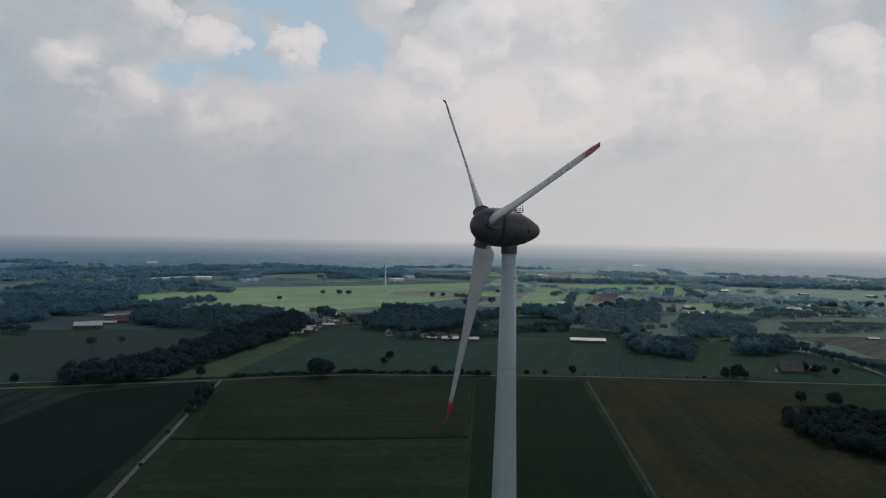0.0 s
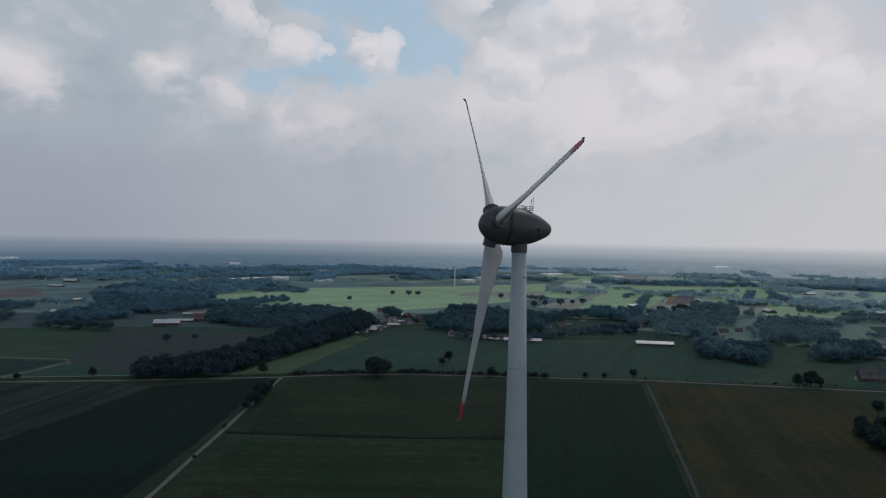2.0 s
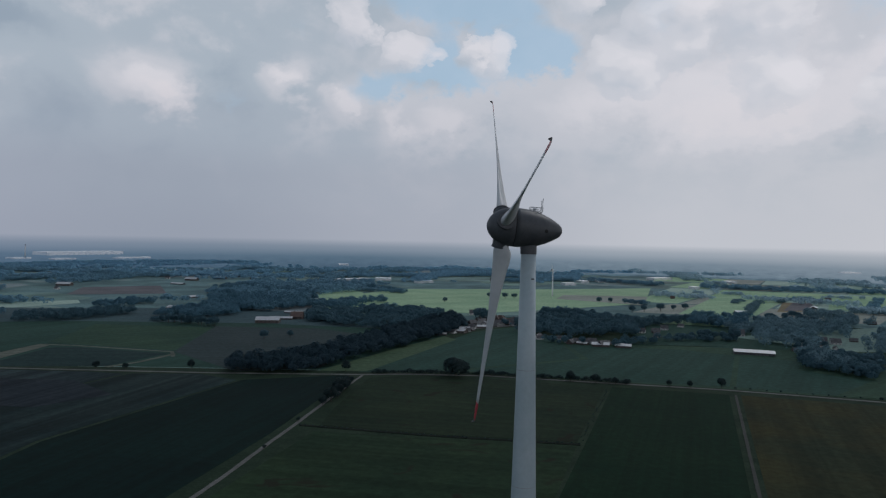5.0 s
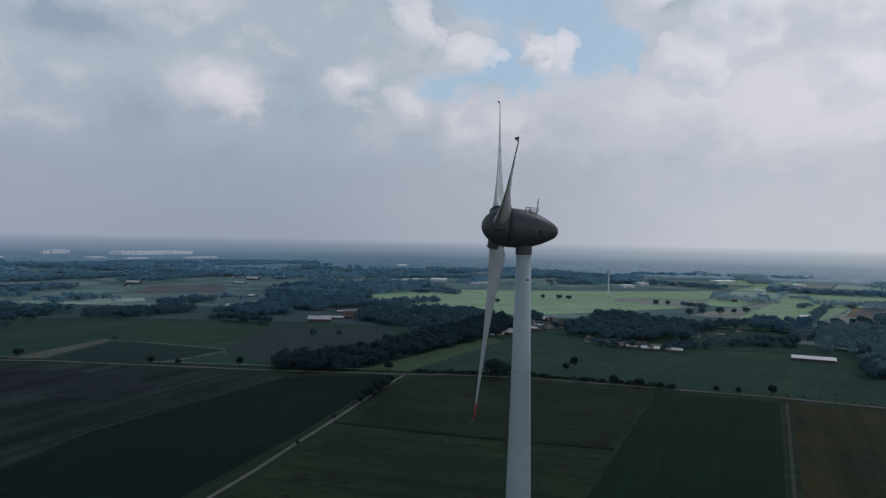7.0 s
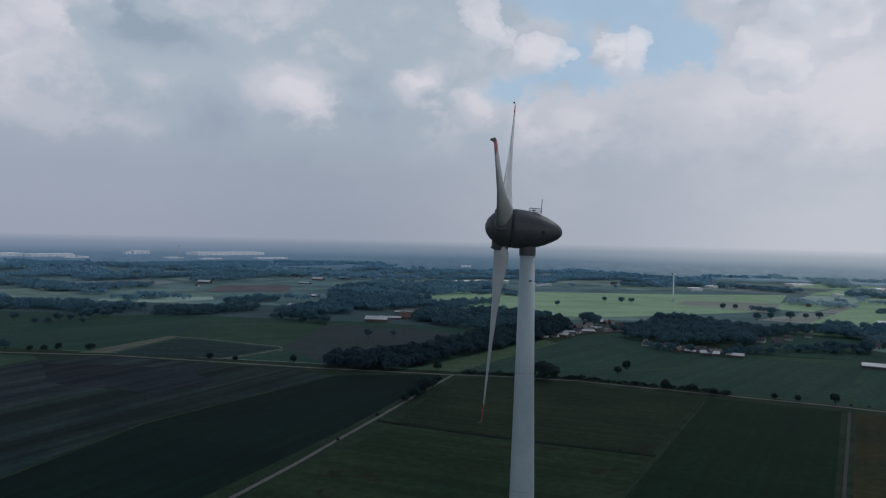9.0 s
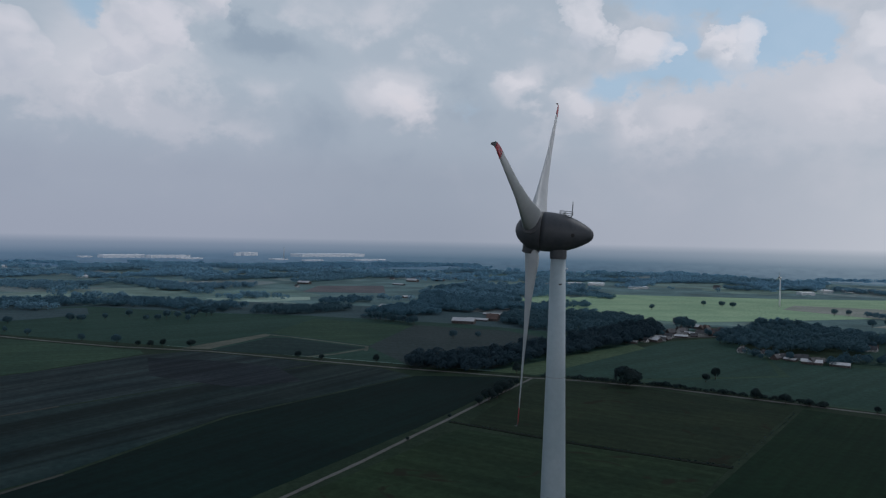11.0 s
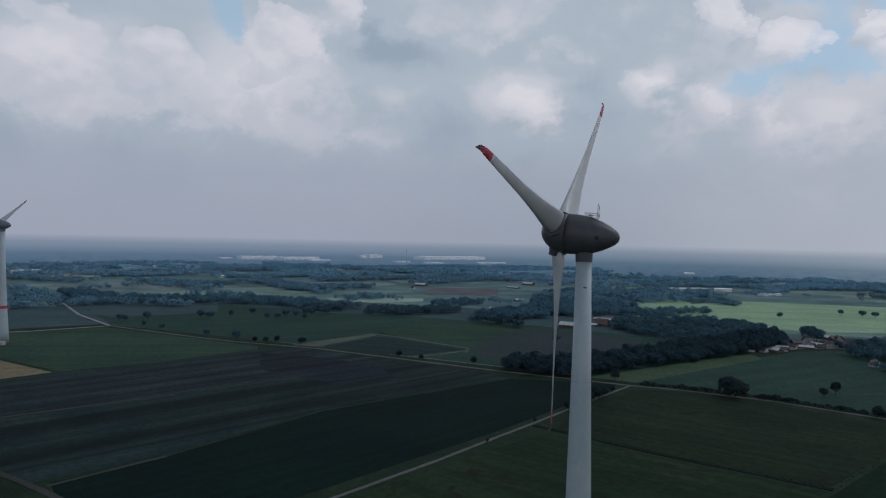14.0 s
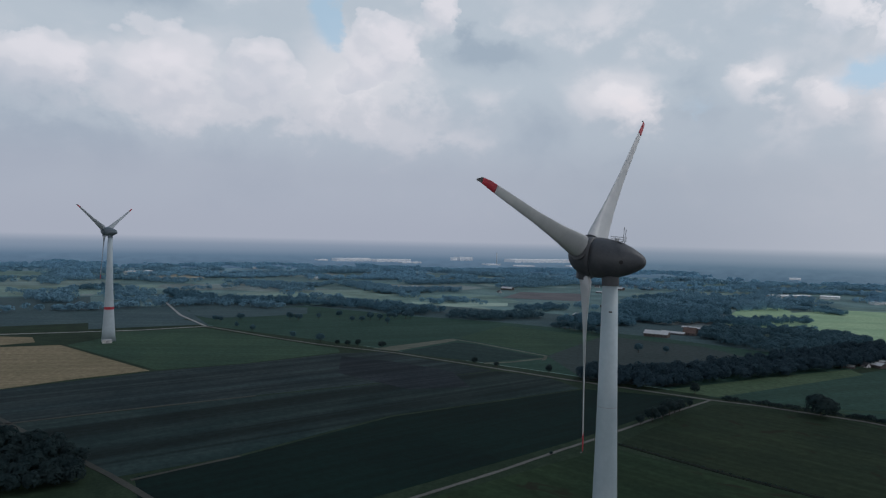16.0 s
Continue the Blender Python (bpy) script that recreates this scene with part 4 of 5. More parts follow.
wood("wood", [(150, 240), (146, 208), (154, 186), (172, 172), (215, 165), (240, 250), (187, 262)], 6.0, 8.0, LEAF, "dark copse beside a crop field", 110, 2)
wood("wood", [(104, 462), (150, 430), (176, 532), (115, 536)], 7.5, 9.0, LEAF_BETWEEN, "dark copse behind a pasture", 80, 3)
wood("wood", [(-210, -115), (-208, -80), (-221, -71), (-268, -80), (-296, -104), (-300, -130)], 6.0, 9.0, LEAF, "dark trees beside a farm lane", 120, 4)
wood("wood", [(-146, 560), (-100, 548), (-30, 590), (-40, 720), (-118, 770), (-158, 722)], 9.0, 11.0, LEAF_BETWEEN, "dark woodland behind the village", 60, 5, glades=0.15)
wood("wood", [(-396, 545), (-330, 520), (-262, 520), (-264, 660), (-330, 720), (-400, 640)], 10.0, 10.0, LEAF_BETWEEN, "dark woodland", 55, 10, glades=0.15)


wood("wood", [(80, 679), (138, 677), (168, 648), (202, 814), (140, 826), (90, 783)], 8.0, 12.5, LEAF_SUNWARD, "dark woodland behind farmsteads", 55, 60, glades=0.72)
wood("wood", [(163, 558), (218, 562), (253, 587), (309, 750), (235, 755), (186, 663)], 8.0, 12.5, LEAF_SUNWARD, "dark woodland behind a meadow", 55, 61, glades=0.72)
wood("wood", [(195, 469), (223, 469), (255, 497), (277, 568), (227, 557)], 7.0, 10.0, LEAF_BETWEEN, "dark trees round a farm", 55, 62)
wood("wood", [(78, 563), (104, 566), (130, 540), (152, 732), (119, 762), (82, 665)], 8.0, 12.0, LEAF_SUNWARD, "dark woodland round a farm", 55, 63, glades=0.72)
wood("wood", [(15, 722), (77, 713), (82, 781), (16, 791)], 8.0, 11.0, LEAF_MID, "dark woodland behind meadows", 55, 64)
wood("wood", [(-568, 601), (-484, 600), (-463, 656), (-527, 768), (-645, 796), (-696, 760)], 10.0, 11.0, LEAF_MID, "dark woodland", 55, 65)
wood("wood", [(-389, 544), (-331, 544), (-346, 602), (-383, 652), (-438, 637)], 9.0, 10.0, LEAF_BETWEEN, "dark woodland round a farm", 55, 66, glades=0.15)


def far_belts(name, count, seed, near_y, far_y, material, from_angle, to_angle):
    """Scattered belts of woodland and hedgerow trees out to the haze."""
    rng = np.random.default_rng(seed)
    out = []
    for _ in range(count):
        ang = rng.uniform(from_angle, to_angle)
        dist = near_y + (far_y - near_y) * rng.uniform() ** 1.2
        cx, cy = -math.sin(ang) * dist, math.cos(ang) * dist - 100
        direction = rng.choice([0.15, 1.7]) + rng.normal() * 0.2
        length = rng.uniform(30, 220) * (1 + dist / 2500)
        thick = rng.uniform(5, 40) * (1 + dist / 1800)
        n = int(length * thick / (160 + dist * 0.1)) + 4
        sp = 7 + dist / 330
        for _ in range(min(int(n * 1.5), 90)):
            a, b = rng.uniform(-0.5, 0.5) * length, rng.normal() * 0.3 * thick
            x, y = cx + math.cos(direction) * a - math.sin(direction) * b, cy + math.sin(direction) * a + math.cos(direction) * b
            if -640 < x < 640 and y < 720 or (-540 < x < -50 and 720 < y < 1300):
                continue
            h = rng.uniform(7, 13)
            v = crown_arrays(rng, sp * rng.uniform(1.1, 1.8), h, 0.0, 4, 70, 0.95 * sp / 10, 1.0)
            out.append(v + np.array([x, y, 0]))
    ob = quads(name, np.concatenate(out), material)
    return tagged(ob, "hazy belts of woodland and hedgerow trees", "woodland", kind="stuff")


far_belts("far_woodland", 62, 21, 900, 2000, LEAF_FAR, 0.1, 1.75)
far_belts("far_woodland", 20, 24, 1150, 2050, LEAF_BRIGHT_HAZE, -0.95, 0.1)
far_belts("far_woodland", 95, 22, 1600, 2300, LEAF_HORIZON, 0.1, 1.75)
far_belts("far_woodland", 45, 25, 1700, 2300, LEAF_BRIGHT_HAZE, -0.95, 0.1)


def belt(points, width, height, material, label, seed):
    """Woodland along a line."""
    rng = np.random.default_rng(seed)
    out = []
    far = math.hypot(*points[0]) / 100
    sp = 4.6 + far * 0.33
    for (ax, ay), (bx, by) in zip(points, points[1:]):
        length = math.hypot(bx - ax, by - ay)
        n = max(3, int(length * max(width, sp) / (sp * sp)))
        nx, ny = -(by - ay) / length, (bx - ax) / length
        # the line is the near foot of the belt: spread away from the viewer
        if nx * ax + ny * (ay + 100) < 0:
            nx, ny = -nx, -ny
        for _ in range(n):
            a, b = rng.uniform(0, 1), rng.uniform(-0.1, 1.0) * width
            h = height * rng.uniform(0.7, 1.2)
            v = crown_arrays(rng, sp * rng.uniform(1.1, 1.8), h * 0.98, 0.0, 5, 170, 0.50 * sp / 7, 1.0)
            out.append(v + np.array([ax + (bx - ax) * a + nx * b, ay + (by - ay) * a + ny * b, 0]))
    return tagged(quads("woodland", np.concatenate(out), material), label, "woodland", kind="stuff")


# ---- houses and barns ----


def gable_house(name, length, width, eaves, ridge, wall_mat, roof_mat, label, chimney=True, category="house"):
    """Long axis along x; walls with gables, an overhanging roof, windows and a door."""
    base = tagged(new(name), label, category, "farm buildings")
    l, w = length / 2, width / 2
    v = [(-l, -w, 0), (l, -w, 0), (l, w, 0), (-l, w, 0), (-l, -w, eaves), (l, -w, eaves), (l, w, eaves), (-l, w, eaves), (-l, 0, ridge - 0.15), (l, 0, ridge - 0.15)]
    f = [(0, 1, 5, 4), (2, 3, 7, 6), (1, 2, 6, 9, 5), (3, 0, 4, 8, 7)]
    mesh_object("wall", v, f, wall_mat, base)
    o, k = 0.45, (ridge - eaves) / w
    lo = eaves - o * k
    for sgn in (-1, 1):
        v = [(-l - o, sgn * (w + o), lo), (l + o, sgn * (w + o), lo), (l + o, 0, ridge), (-l - o, 0, ridge)]
        v += [(x, y, z + 0.25) for x, y, z in v]
        mesh_object("roof", v, [(0, 1, 2, 3), (4, 5, 6, 7), (0, 1, 5, 4), (1, 2, 6, 5), (3, 0, 4, 7)], roof_mat, base)
    if chimney:
        bm = bmesh.new()
        box(bm, -l * 0.4 - 0.4, -l * 0.4 + 0.4, -0.4, 0.4, ridge - 0.8, ridge + 1.0)
        part("chimney", bm, BRICK, base)
    n = max(2, int(length / 4))
    for sgn in (-1, 1):
        for i in range(n):
            x = -l + (i + 0.5) * length / n
            bm = bmesh.new()
            box(bm, x - 0.6, x + 0.6, sgn * w - 0.06, sgn * w + 0.06, 0.9, 2.2)
            part("window", bm, GLASS, base)
    bm = bmesh.new()
    box(bm, l - 0.05, l + 0.07, -1.0, 1.0, 0.0, 2.2)
    part("door", bm, ROOF_DARK, base)
    return base


HOUSES = {
    "white": gable_house("house", 13, 9, 3.2, 8.2, RENDER_W, ROOF_DARK, "white rendered farmhouse with dark tiled roof"),
    "red": gable_house("house", 14, 10, 3.2, 8.6, BRICK, ROOF_RED, "brick farmhouse with red tiled roof"),
    "brick": gable_house("house", 15, 10, 3.0, 8.0, BRICK, ROOF_DARK, "brick farmhouse with dark roof"),
    "thatch": gable_house("house", 20, 13, 2.6, 9.5, BRICK, ROOF_DARK, "large old farmhouse with a steep dark roof"),
    "barn": gable_house("barn", 26, 13, 3.6, 6.6, BRICK, ROOF_PALE, "long barn with pale grey sheet roof", False, "barn"),
    "longbarn": gable_house("barn", 44, 13, 3.2, 5.6, ROOF_DARK, ROOF_PALE, "very long shed with pale sheet roof", False, "barn"),
}
PLACED = set()


def settle_house(kind, x, y, angle, size):
    m = pose(x, y, 0, 0, 0, angle)
    if kind in PLACED:
        ob = copy_thing(HOUSES[kind], m)
    else:
        ob = HOUSES[kind]
        ob.matrix_basis = m
        PLACED.add(kind)
    ob.scale = (size, size, size)


def far_hall(a, b, height, depth):
    """A big flat-roofed hall in the far trading estate."""
    ax, ay = a
    length = math.hypot(b[0] - ax, b[1] - ay)
    base = tagged(new("warehouse"), "white flat-roofed warehouse on a far trading estate", "warehouse", "far warehouses")
    base.matrix_basis = pose(ax, ay, 0, 0, 0, math.degrees(math.atan2(b[1] - ay, b[0] - ax)))
    bm = bmesh.new()
    box(bm, 0, length, 0, depth, 0, height)
    part("wall", bm, HALL_WALL, base)
    bm = bmesh.new()
    box(bm, -0.5, length + 0.5, -0.5, depth + 0.5, height, height + 0.8)
    part("roof", bm, HALL_ROOF, base)
    n = max(1, int(length / 25))
    for i in range(n):
        bm = bmesh.new()
        box(bm, (i + 0.3) * length / n, (i + 0.7) * length / n, -0.3, 0.1, 0, height * 0.4)
        part("loading_door", bm, HALL_ROOF, base)


HALL_WALL = surface("hall_cladding", (0.78, 0.80, 0.82), (0.85, 0.86, 0.87), 0.01, 0.1, 0.25, metal=0.6, grain=0.1)
HALL_ROOF = surface("hall_roof", (0.90, 0.90, 0.90), (0.95, 0.95, 0.95), 0.01, 0.1, 0.2, metal=0.9, grain=0.05)

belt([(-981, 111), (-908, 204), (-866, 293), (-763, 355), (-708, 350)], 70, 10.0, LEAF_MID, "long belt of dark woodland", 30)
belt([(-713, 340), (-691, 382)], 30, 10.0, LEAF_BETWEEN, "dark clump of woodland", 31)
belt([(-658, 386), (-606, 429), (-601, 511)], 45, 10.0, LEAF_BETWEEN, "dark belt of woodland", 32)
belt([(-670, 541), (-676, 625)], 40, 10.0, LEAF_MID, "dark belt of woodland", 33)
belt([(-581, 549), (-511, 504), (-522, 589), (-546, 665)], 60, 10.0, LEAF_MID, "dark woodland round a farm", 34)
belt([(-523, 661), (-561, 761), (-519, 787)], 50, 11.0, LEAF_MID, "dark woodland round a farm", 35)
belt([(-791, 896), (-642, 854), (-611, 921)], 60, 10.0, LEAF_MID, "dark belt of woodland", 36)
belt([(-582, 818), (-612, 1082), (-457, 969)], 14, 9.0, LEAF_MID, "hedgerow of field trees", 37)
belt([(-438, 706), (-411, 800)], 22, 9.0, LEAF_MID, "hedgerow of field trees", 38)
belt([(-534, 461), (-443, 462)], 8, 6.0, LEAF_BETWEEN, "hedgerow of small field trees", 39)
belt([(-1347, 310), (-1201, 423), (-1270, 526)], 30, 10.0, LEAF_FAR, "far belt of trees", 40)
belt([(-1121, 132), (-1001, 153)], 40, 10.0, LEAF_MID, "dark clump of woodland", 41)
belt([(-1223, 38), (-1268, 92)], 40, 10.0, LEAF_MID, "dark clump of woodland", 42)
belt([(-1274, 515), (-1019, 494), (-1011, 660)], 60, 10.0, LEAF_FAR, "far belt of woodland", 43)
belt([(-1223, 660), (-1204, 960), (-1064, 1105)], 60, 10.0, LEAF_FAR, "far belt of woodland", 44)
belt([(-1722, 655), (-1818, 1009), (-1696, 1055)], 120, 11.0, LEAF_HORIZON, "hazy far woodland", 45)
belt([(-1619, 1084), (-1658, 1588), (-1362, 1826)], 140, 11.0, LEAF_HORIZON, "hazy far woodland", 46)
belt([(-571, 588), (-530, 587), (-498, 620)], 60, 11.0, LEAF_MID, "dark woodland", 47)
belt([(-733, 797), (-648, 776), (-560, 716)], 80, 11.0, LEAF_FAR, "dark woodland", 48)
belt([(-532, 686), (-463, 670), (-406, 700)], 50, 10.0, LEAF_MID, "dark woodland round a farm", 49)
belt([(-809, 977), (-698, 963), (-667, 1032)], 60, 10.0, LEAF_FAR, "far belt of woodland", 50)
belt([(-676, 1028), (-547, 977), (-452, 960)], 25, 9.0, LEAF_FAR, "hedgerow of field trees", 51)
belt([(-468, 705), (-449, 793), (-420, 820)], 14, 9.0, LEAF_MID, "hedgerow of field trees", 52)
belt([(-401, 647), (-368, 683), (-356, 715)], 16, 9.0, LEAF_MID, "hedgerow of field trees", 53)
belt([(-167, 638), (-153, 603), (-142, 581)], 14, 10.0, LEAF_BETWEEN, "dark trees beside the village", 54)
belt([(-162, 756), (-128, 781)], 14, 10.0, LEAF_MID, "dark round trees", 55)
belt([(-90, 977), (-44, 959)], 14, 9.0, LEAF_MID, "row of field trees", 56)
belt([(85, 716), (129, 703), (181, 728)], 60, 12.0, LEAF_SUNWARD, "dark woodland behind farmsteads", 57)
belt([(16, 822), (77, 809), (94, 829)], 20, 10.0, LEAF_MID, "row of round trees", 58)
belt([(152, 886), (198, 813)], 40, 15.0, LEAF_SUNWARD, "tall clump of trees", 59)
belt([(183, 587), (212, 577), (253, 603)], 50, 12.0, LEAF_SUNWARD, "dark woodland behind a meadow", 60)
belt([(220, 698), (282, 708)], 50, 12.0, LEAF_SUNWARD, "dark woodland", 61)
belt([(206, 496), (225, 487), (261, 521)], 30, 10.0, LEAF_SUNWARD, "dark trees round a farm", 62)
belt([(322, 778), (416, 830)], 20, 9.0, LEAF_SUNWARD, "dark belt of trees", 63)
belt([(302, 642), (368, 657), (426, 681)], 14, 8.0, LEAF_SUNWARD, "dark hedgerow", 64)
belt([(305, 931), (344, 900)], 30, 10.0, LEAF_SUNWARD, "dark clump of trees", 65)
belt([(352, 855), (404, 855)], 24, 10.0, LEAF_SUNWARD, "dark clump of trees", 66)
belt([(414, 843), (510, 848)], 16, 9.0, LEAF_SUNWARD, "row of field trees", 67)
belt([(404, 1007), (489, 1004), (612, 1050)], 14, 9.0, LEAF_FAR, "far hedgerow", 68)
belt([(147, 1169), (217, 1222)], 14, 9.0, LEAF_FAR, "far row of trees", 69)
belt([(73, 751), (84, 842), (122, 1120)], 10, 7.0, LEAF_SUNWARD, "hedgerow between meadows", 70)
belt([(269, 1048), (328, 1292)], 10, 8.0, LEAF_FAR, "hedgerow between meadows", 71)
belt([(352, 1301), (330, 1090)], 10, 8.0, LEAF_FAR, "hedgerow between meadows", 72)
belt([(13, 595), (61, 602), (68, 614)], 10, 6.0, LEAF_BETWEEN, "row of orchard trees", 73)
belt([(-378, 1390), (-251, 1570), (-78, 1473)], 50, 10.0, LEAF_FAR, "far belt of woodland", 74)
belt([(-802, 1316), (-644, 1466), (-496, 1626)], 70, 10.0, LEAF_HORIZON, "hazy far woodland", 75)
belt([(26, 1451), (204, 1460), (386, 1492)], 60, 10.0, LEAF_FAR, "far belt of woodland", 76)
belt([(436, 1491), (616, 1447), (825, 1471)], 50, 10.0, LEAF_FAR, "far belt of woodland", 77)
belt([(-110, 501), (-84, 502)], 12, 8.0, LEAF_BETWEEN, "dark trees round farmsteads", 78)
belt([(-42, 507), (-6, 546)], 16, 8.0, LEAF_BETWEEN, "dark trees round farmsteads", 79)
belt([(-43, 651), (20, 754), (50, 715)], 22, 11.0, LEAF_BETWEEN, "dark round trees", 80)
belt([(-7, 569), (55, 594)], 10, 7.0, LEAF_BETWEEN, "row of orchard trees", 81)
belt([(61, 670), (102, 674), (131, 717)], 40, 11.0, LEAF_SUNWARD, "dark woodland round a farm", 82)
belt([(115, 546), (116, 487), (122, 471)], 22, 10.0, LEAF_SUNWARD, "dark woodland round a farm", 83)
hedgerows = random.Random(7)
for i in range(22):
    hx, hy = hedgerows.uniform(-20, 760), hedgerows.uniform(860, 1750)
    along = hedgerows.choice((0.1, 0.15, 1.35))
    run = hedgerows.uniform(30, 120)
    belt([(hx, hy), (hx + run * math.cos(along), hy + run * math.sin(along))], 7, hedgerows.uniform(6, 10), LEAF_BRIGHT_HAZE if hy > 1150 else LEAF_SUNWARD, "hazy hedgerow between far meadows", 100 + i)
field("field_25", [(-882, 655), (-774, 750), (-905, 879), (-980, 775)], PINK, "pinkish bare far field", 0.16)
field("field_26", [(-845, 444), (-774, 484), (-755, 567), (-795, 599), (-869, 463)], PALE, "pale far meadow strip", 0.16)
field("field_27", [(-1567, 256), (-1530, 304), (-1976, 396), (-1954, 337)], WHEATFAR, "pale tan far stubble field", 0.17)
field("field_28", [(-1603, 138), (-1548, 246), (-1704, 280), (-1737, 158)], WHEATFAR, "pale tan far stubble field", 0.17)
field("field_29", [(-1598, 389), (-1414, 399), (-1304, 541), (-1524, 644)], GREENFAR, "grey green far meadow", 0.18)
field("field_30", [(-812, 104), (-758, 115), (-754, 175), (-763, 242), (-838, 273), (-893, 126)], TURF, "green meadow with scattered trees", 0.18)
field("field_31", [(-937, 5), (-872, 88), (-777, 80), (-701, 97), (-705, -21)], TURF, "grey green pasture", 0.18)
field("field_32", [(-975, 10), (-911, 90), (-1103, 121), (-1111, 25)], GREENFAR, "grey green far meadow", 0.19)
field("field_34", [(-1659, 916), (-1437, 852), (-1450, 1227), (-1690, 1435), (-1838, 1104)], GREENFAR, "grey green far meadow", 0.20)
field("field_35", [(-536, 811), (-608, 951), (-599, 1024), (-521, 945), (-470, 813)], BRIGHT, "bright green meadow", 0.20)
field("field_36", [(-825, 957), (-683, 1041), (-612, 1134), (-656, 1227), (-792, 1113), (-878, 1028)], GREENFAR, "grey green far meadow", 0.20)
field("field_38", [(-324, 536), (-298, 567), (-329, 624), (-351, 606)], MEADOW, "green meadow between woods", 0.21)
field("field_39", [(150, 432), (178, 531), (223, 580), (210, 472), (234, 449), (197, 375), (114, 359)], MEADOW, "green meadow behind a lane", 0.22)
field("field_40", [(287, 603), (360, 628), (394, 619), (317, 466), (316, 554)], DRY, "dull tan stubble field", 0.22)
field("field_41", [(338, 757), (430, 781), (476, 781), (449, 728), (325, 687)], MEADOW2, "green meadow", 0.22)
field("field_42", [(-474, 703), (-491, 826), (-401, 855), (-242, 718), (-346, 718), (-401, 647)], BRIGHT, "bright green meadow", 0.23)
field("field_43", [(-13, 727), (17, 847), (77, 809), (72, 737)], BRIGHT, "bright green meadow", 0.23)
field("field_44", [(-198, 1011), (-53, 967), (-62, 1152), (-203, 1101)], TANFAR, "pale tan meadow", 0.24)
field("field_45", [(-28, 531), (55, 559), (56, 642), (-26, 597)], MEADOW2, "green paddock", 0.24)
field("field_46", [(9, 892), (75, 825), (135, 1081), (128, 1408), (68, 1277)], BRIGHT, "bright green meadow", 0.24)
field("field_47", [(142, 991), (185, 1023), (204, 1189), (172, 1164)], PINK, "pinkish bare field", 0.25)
settle_house("white", -201, 610, 70, 0.80)
settle_house("red", -197, 676, -20, 0.54)
settle_house("red", -176, 629, 60, 0.49)
settle_house("brick", -199, 532, 10, 0.43)
settle_house("brick", -194, 554, 80, 0.43)
settle_house("barn", -211, 507, 15, 0.43)
settle_house("brick", -221, 498, 15, 0.37)
settle_house("white", -241, 703, 20, 0.80)
settle_house("white", -166, 616, 0, 0.56)
settle_house("barn", -162, 648, 5, 0.37)
settle_house("white", -157, 636, 0, 0.64)
settle_house("barn", -141, 715, 0, 0.54)
settle_house("white", -117, 537, 0, 0.40)
settle_house("barn", -78, 525, 0, 0.43)
settle_house("white", -67, 521, 30, 0.56)
settle_house("brick", -57, 520, 0, 0.37)
settle_house("white", -51, 629, 10, 0.64)
settle_house("white", -28, 625, -5, 0.64)
settle_house("brick", -12, 622, 5, 0.43)
settle_house("red", -184, 647, 20, 0.49)
settle_house("red", -50, 716, 20, 0.54)
settle_house("white", 144, 637, 0, 0.72)
settle_house("white", 155, 630, 10, 0.72)
settle_house("brick", 176, 660, 0, 0.49)
settle_house("barn", 247, 502, 0, 0.32)
settle_house("thatch", 213, 397, 0, 0.83)
settle_house("barn", 229, 405, 5, 0.52)
settle_house("barn", 375, 606, 0, 0.43)
settle_house("white", 294, 539, 20, 0.64)
settle_house("brick", 229, 851, 0, 0.54)
settle_house("white", 405, 820, 0, 0.72)
settle_house("brick", 457, 841, 0, 0.49)
settle_house("barn", 288, 795, 0, 0.49)
settle_house("white", 352, 878, 0, 0.64)
settle_house("white", 400, 743, 0, 0.64)
settle_house("barn", -416, 509, 25, 0.98)
settle_house("longbarn", -421, 542, 20, 0.60)
settle_house("red", -408, 555, 20, 0.98)
settle_house("longbarn", -396, 629, 10, 0.60)
settle_house("longbarn", -444, 604, 12, 0.52)
settle_house("barn", -427, 643, 0, 0.60)
settle_house("white", -426, 1410, 0, 1.00)
settle_house("brick", -511, 633, 0, 0.75)
settle_house("red", -19, 1136, 0, 0.54)
settle_house("barn", -105, 536, 0, 0.27)
settle_house("white", -69, 512, 0, 0.48)
settle_house("white", -58, 515, 10, 0.48)
far_hall((-2433, 1923), (-2411, 2292), 14, 90)
far_hall((-2544, 1085), (-2537, 1238), 12, 60)
far_hall((-2474, 1231), (-2465, 1388), 11, 50)
far_hall((-2609, 1030), (-2608, 1072), 5, 40)
far_hall((-2660, 1772), (-2658, 1847), 16, 50)
far_hall((-2150, 1559), (-2143, 1617), 5, 50)
far_hall((-2350, 1282), (-2343, 1368), 5, 40)
far_hall((-2660, 1731), (-2660, 1756), 14, 20)
far_hall((-2000, 1856), (-1980, 1999), 5, 30)
far_hall((-2033, 1615), (-2022, 1693), 5, 30)
far_hall((-1440, 519), (-1434, 538), 4, 20)
far_hall((-191, 1553), (-152, 1592), 5, 40)
far_hall((-91, 1739), (-48, 1783), 5, 30)
far_hall((88, 1701), (104, 1716), 5, 30)
far_hall((-251, 1372), (-231, 1391), 5, 20)
far_hall((13, 1415), (23, 1424), 5, 20)
far_hall((-235, 1483), (-220, 1499), 5, 20)
far_hall((-657, 1268), (-626, 1282), 5, 30)
far_hall((-511, 1682), (-457, 1710), 5, 20)
far_hall((-205, 1538), (-152, 1562), 5, 25)
far_hall((489, 2685), (551, 2722), 5, 30)
far_hall((398, 1605), (413, 1611), 5, 15)
far_hall((689, 1749), (706, 1756), 5, 15)
far_hall((-710, 1194), (-675, 1276), 4, 20)
far_hall((-540, 1239), (-522, 1280), 4, 15)
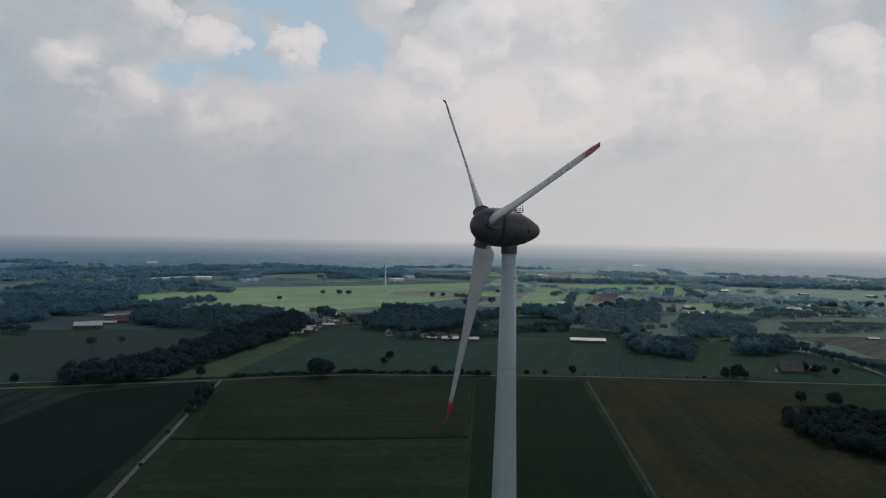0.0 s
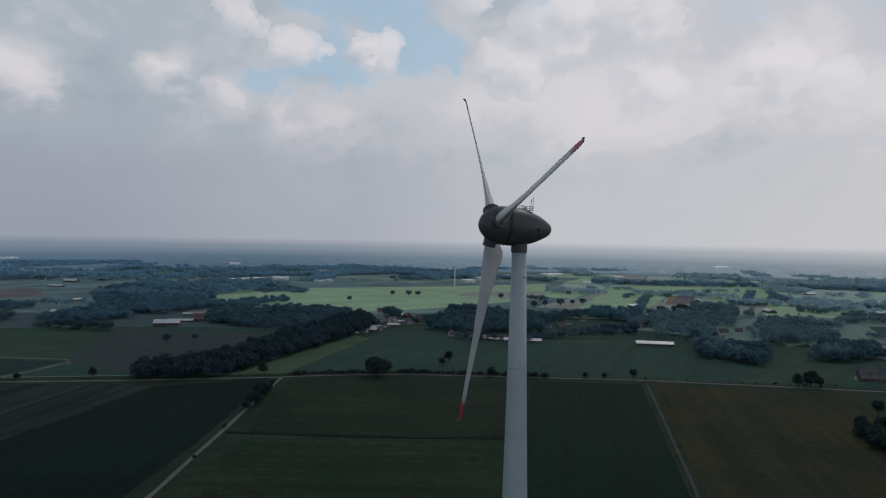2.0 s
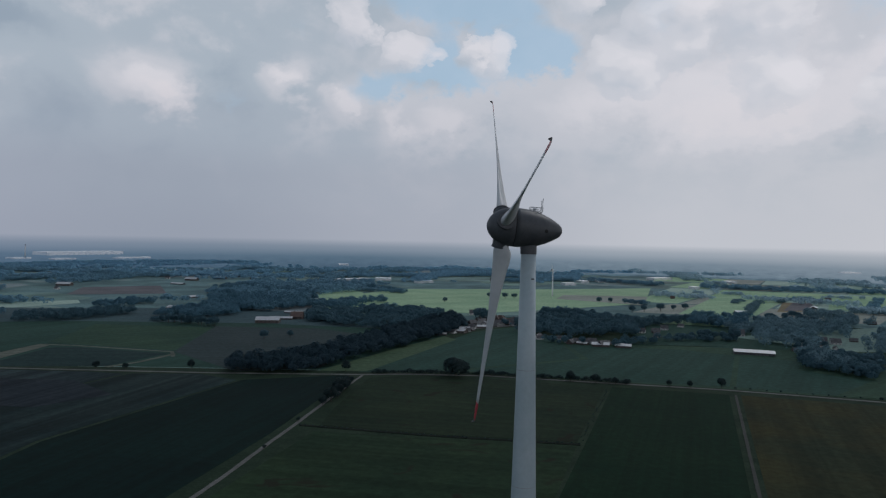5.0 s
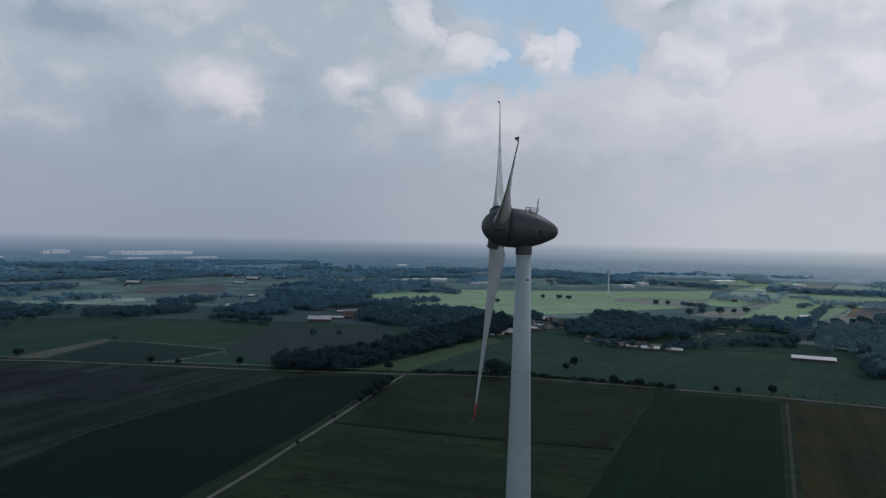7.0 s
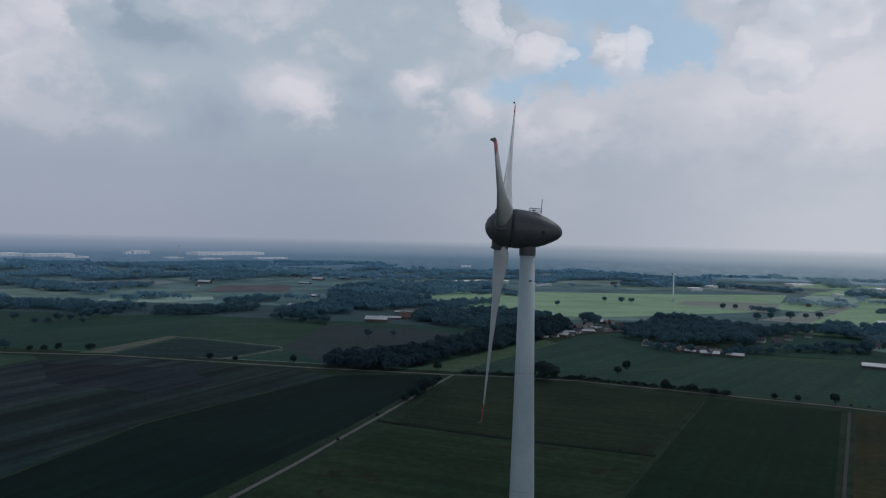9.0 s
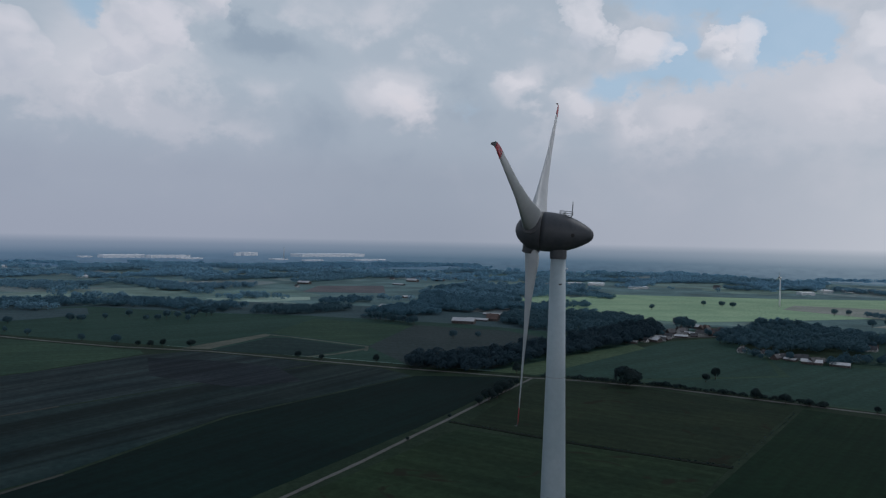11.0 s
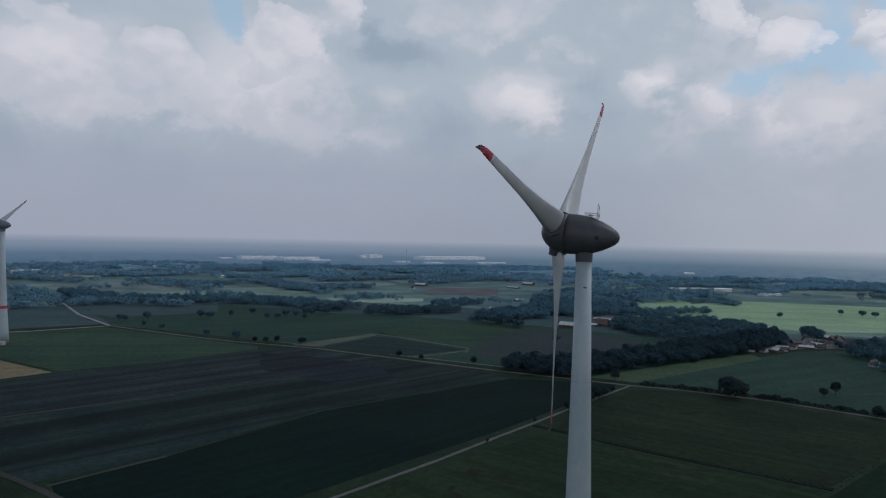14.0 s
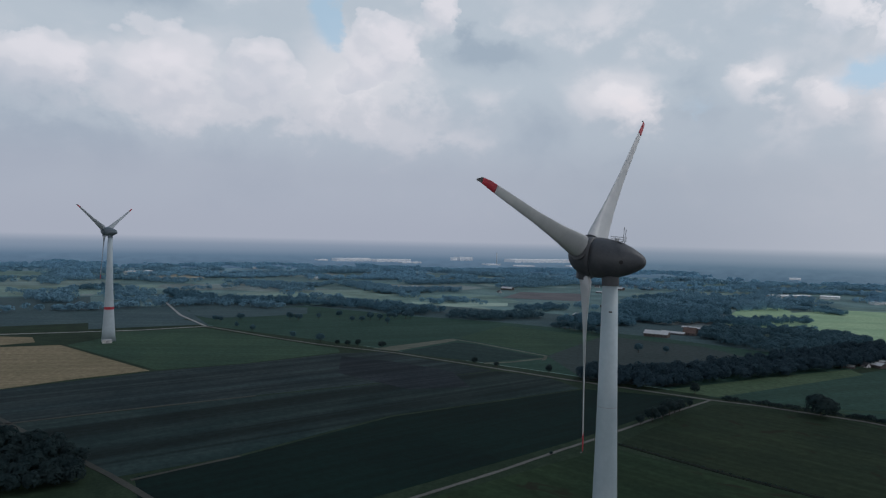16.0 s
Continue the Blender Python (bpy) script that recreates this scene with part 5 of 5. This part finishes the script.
far_hall((-1127, 1947), (-1100, 1965), 5, 30)
far_hall((-1774, 215), (-1766, 244), 5, 20)
far_hall((-1760, 167), (-1753, 194), 5, 20)
far_hall((-1947, 547), (-1939, 585), 5, 20)

# chimney stack on the far trading estate
stack = tagged(new("chimney_stack"), "slender pale chimney stack on a far estate", "chimney")
stack.location = (-2254, 1682, 0)
bm = bmesh.new()
lathe(bm, [(0, 2.2), (25, 1.8), (48, 1.4)], steps=16)
part("shaft", bm, ROOF_PALE, stack, smooth=True)
bm = bmesh.new()
lathe(bm, [(46, 1.7), (48.5, 1.7)], steps=16)
part("rim", bm, TIP, stack)

# transformer hut at the foot of the far turbine
hut = tagged(new("transformer_hut"), "small pale transformer hut beside a turbine", "hut")
hut.location = (-598, -17, 0)
bm = bmesh.new()
box(bm, -2, 2, -4, 4, 0, 2.8)
part("wall", bm, RENDER_W, hut)
bm = bmesh.new()
box(bm, -2.3, 2.3, -4.3, 4.3, 2.8, 3.1)
part("roof", bm, ROOF_PALE, hut)
bm = bmesh.new()
box(bm, 1.95, 2.06, -1, 1, 0, 2.2)
part("door", bm, STEEL, hut)

# small houses, sheds and garden trees of the village
village = random.Random(5)
for kind, x, y in (("brick", -206, 540), ("white", -199, 566), ("barn", -189, 583), ("brick", -181, 600), ("red", -172, 618), ("brick", -196, 604), ("white", -168, 640),
                   ("red", -180, 650), ("barn", -207, 560), ("brick", -120, 540), ("white", -96, 536), ("barn", -70, 508), ("brick", -50, 522), ("red", -28, 640), ("white", -8, 668),
                   ("brick", -60, 640), ("white", 10, 700), ("brick", 112, 560), ("barn", 124, 575), ("white", 150, 590), ("brick", 250, 545), ("white", 300, 560), ("white", -190, 592), ("white", -176, 630), ("brick", -164, 655), ("white", -203, 528), ("barn", -160, 628), ("white", -84, 512), ("white", -50, 650), ("white", 140, 600), ("white", 205, 395)):
    settle_house(kind, x + village.uniform(-3, 3), y + village.uniform(-4, 4), village.choice((10, 20, 80, 100, -15)), village.uniform(0.4, 0.62))
for i in range(34):
    cx, cy = village.choice(((-200, 560), (-180, 620), (-170, 650), (-75, 515), (-40, 640), (130, 575), (225, 400), (270, 520)))
    plant(village.choice((0, 1, 3)), cx + village.uniform(-18, 18), cy + village.uniform(-24, 24), village.uniform(0.5, 0.95), "village garden trees")


def tree_row(a, b, count):
    for i in range(count):
        k = (i + village.uniform(0.2, 0.8)) / count
        plant(village.choice((0, 1, 2)), a[0] + (b[0] - a[0]) * k + village.uniform(-2, 2), a[1] + (b[1] - a[1]) * k + village.uniform(-3, 3), village.uniform(0.8, 1.25), "rows of field trees")


tree_row((-62, 840), (14, 931), 5)
tree_row((-30, 699), (2, 753), 4)
tree_row((2, 753), (62, 770), 4)
tree_row((62, 752), (173, 917), 9)
tree_row((108, 817), (198, 813), 7)
tree_row((471, 980), (579, 984), 8)
tree_row((-522, 459), (-436, 455), 9)
tree_row((-659, 254), (-663, 348), 8)
tree_row((-159, 728), (-130, 789), 4)
tree_row((149, 357), (172, 357), 4)
tree_row((19, 602), (68, 614), 7)
settle_house("longbarn", 76, 522, 3, 0.75)
settle_house("white", -225, 507, 15, 0.50)
settle_house("brick", -220, 517, 60, 0.56)
settle_house("red", -212, 527, 100, 0.62)
settle_house("barn", -202, 534, -10, 0.68)
settle_house("white", -196, 545, 30, 0.50)
settle_house("brick", -220, 572, 80, 0.56)
settle_house("white", -215, 588, 15, 0.62)
settle_house("brick", -210, 604, 60, 0.68)
settle_house("red", -204, 617, 100, 0.50)
settle_house("barn", -193, 609, -10, 0.56)
settle_house("white", -186, 622, 30, 0.62)
settle_house("brick", -185, 644, 80, 0.68)
settle_house("white", -177, 647, 15, 0.50)
settle_house("brick", -167, 638, 60, 0.56)
settle_house("red", -200, 664, 100, 0.62)
settle_house("barn", -210, 674, -10, 0.68)
settle_house("white", -115, 525, 30, 0.50)
settle_house("brick", -82, 509, 80, 0.56)
settle_house("white", -64, 521, 15, 0.62)
settle_house("brick", -52, 508, 60, 0.68)
tagged(field("yard", [(-215, 536), (-182, 591), (-162, 617), (-178, 658), (-213, 614)], TRACK, "pale gravel farmyard", 0.3), category="yard")
plant(2, -212, 637, 1.70, "village garden trees")
plant(2, -204, 639, 1.60, "village garden trees")
plant(1, -150, 604, 1.30, "village garden trees")
plant(0, -148, 570, 1.30, "village garden trees")
plant(2, -153, 641, 1.20, "village garden trees")
plant(0, -223, 543, 0.90, "village garden trees")
plant(1, -206, 565, 0.90, "village garden trees")
plant(2, -174, 614, 0.80, "village garden trees")
plant(1, -149, 717, 1.50, "village garden trees")
plant(1, -140, 726, 1.50, "village garden trees")
plant(0, -127, 723, 1.40, "village garden trees")
plant(0, -113, 700, 1.30, "village garden trees")
for kind, x, y, angle, size in (("white", -205, 624, 20, 0.7), ("red", -190, 655, 100, 0.75), ("brick", -158, 645, 10, 0.6), ("white", -118, 536, 80, 0.55), ("brick", -76, 517, 15, 0.6),
                                ("white", -64, 524, 100, 0.5), ("barn", -54, 506, 10, 0.6), ("red", -52, 629, 20, 0.6), ("white", -33, 621, 80, 0.6), ("brick", -14, 636, 10, 0.6),
                                ("white", -10, 594, -15, 0.5), ("barn", -34, 509, 5, 0.55), ("white", -177, 664, 10, 0.6), ("brick", -214, 640, 70, 0.6), ("red", -150, 668, 20, 0.6)):
    settle_house(kind, x, y, angle, size)
# lone farmsteads among the far woods
farms = random.Random(31)
for i in range(40):
    fx, fy = (farms.uniform(-1250, -480), farms.uniform(520, 1500)) if i % 2 else (farms.uniform(60, 720), farms.uniform(560, 1350))
    if -560 < fx < -300 and 700 < fy < 1150:
        continue
    settle_house(farms.choice(("white", "barn", "barn", "white", "longbarn")), fx, fy, farms.choice((0, 10, 20, 80, 100)), farms.uniform(0.6, 1.0))
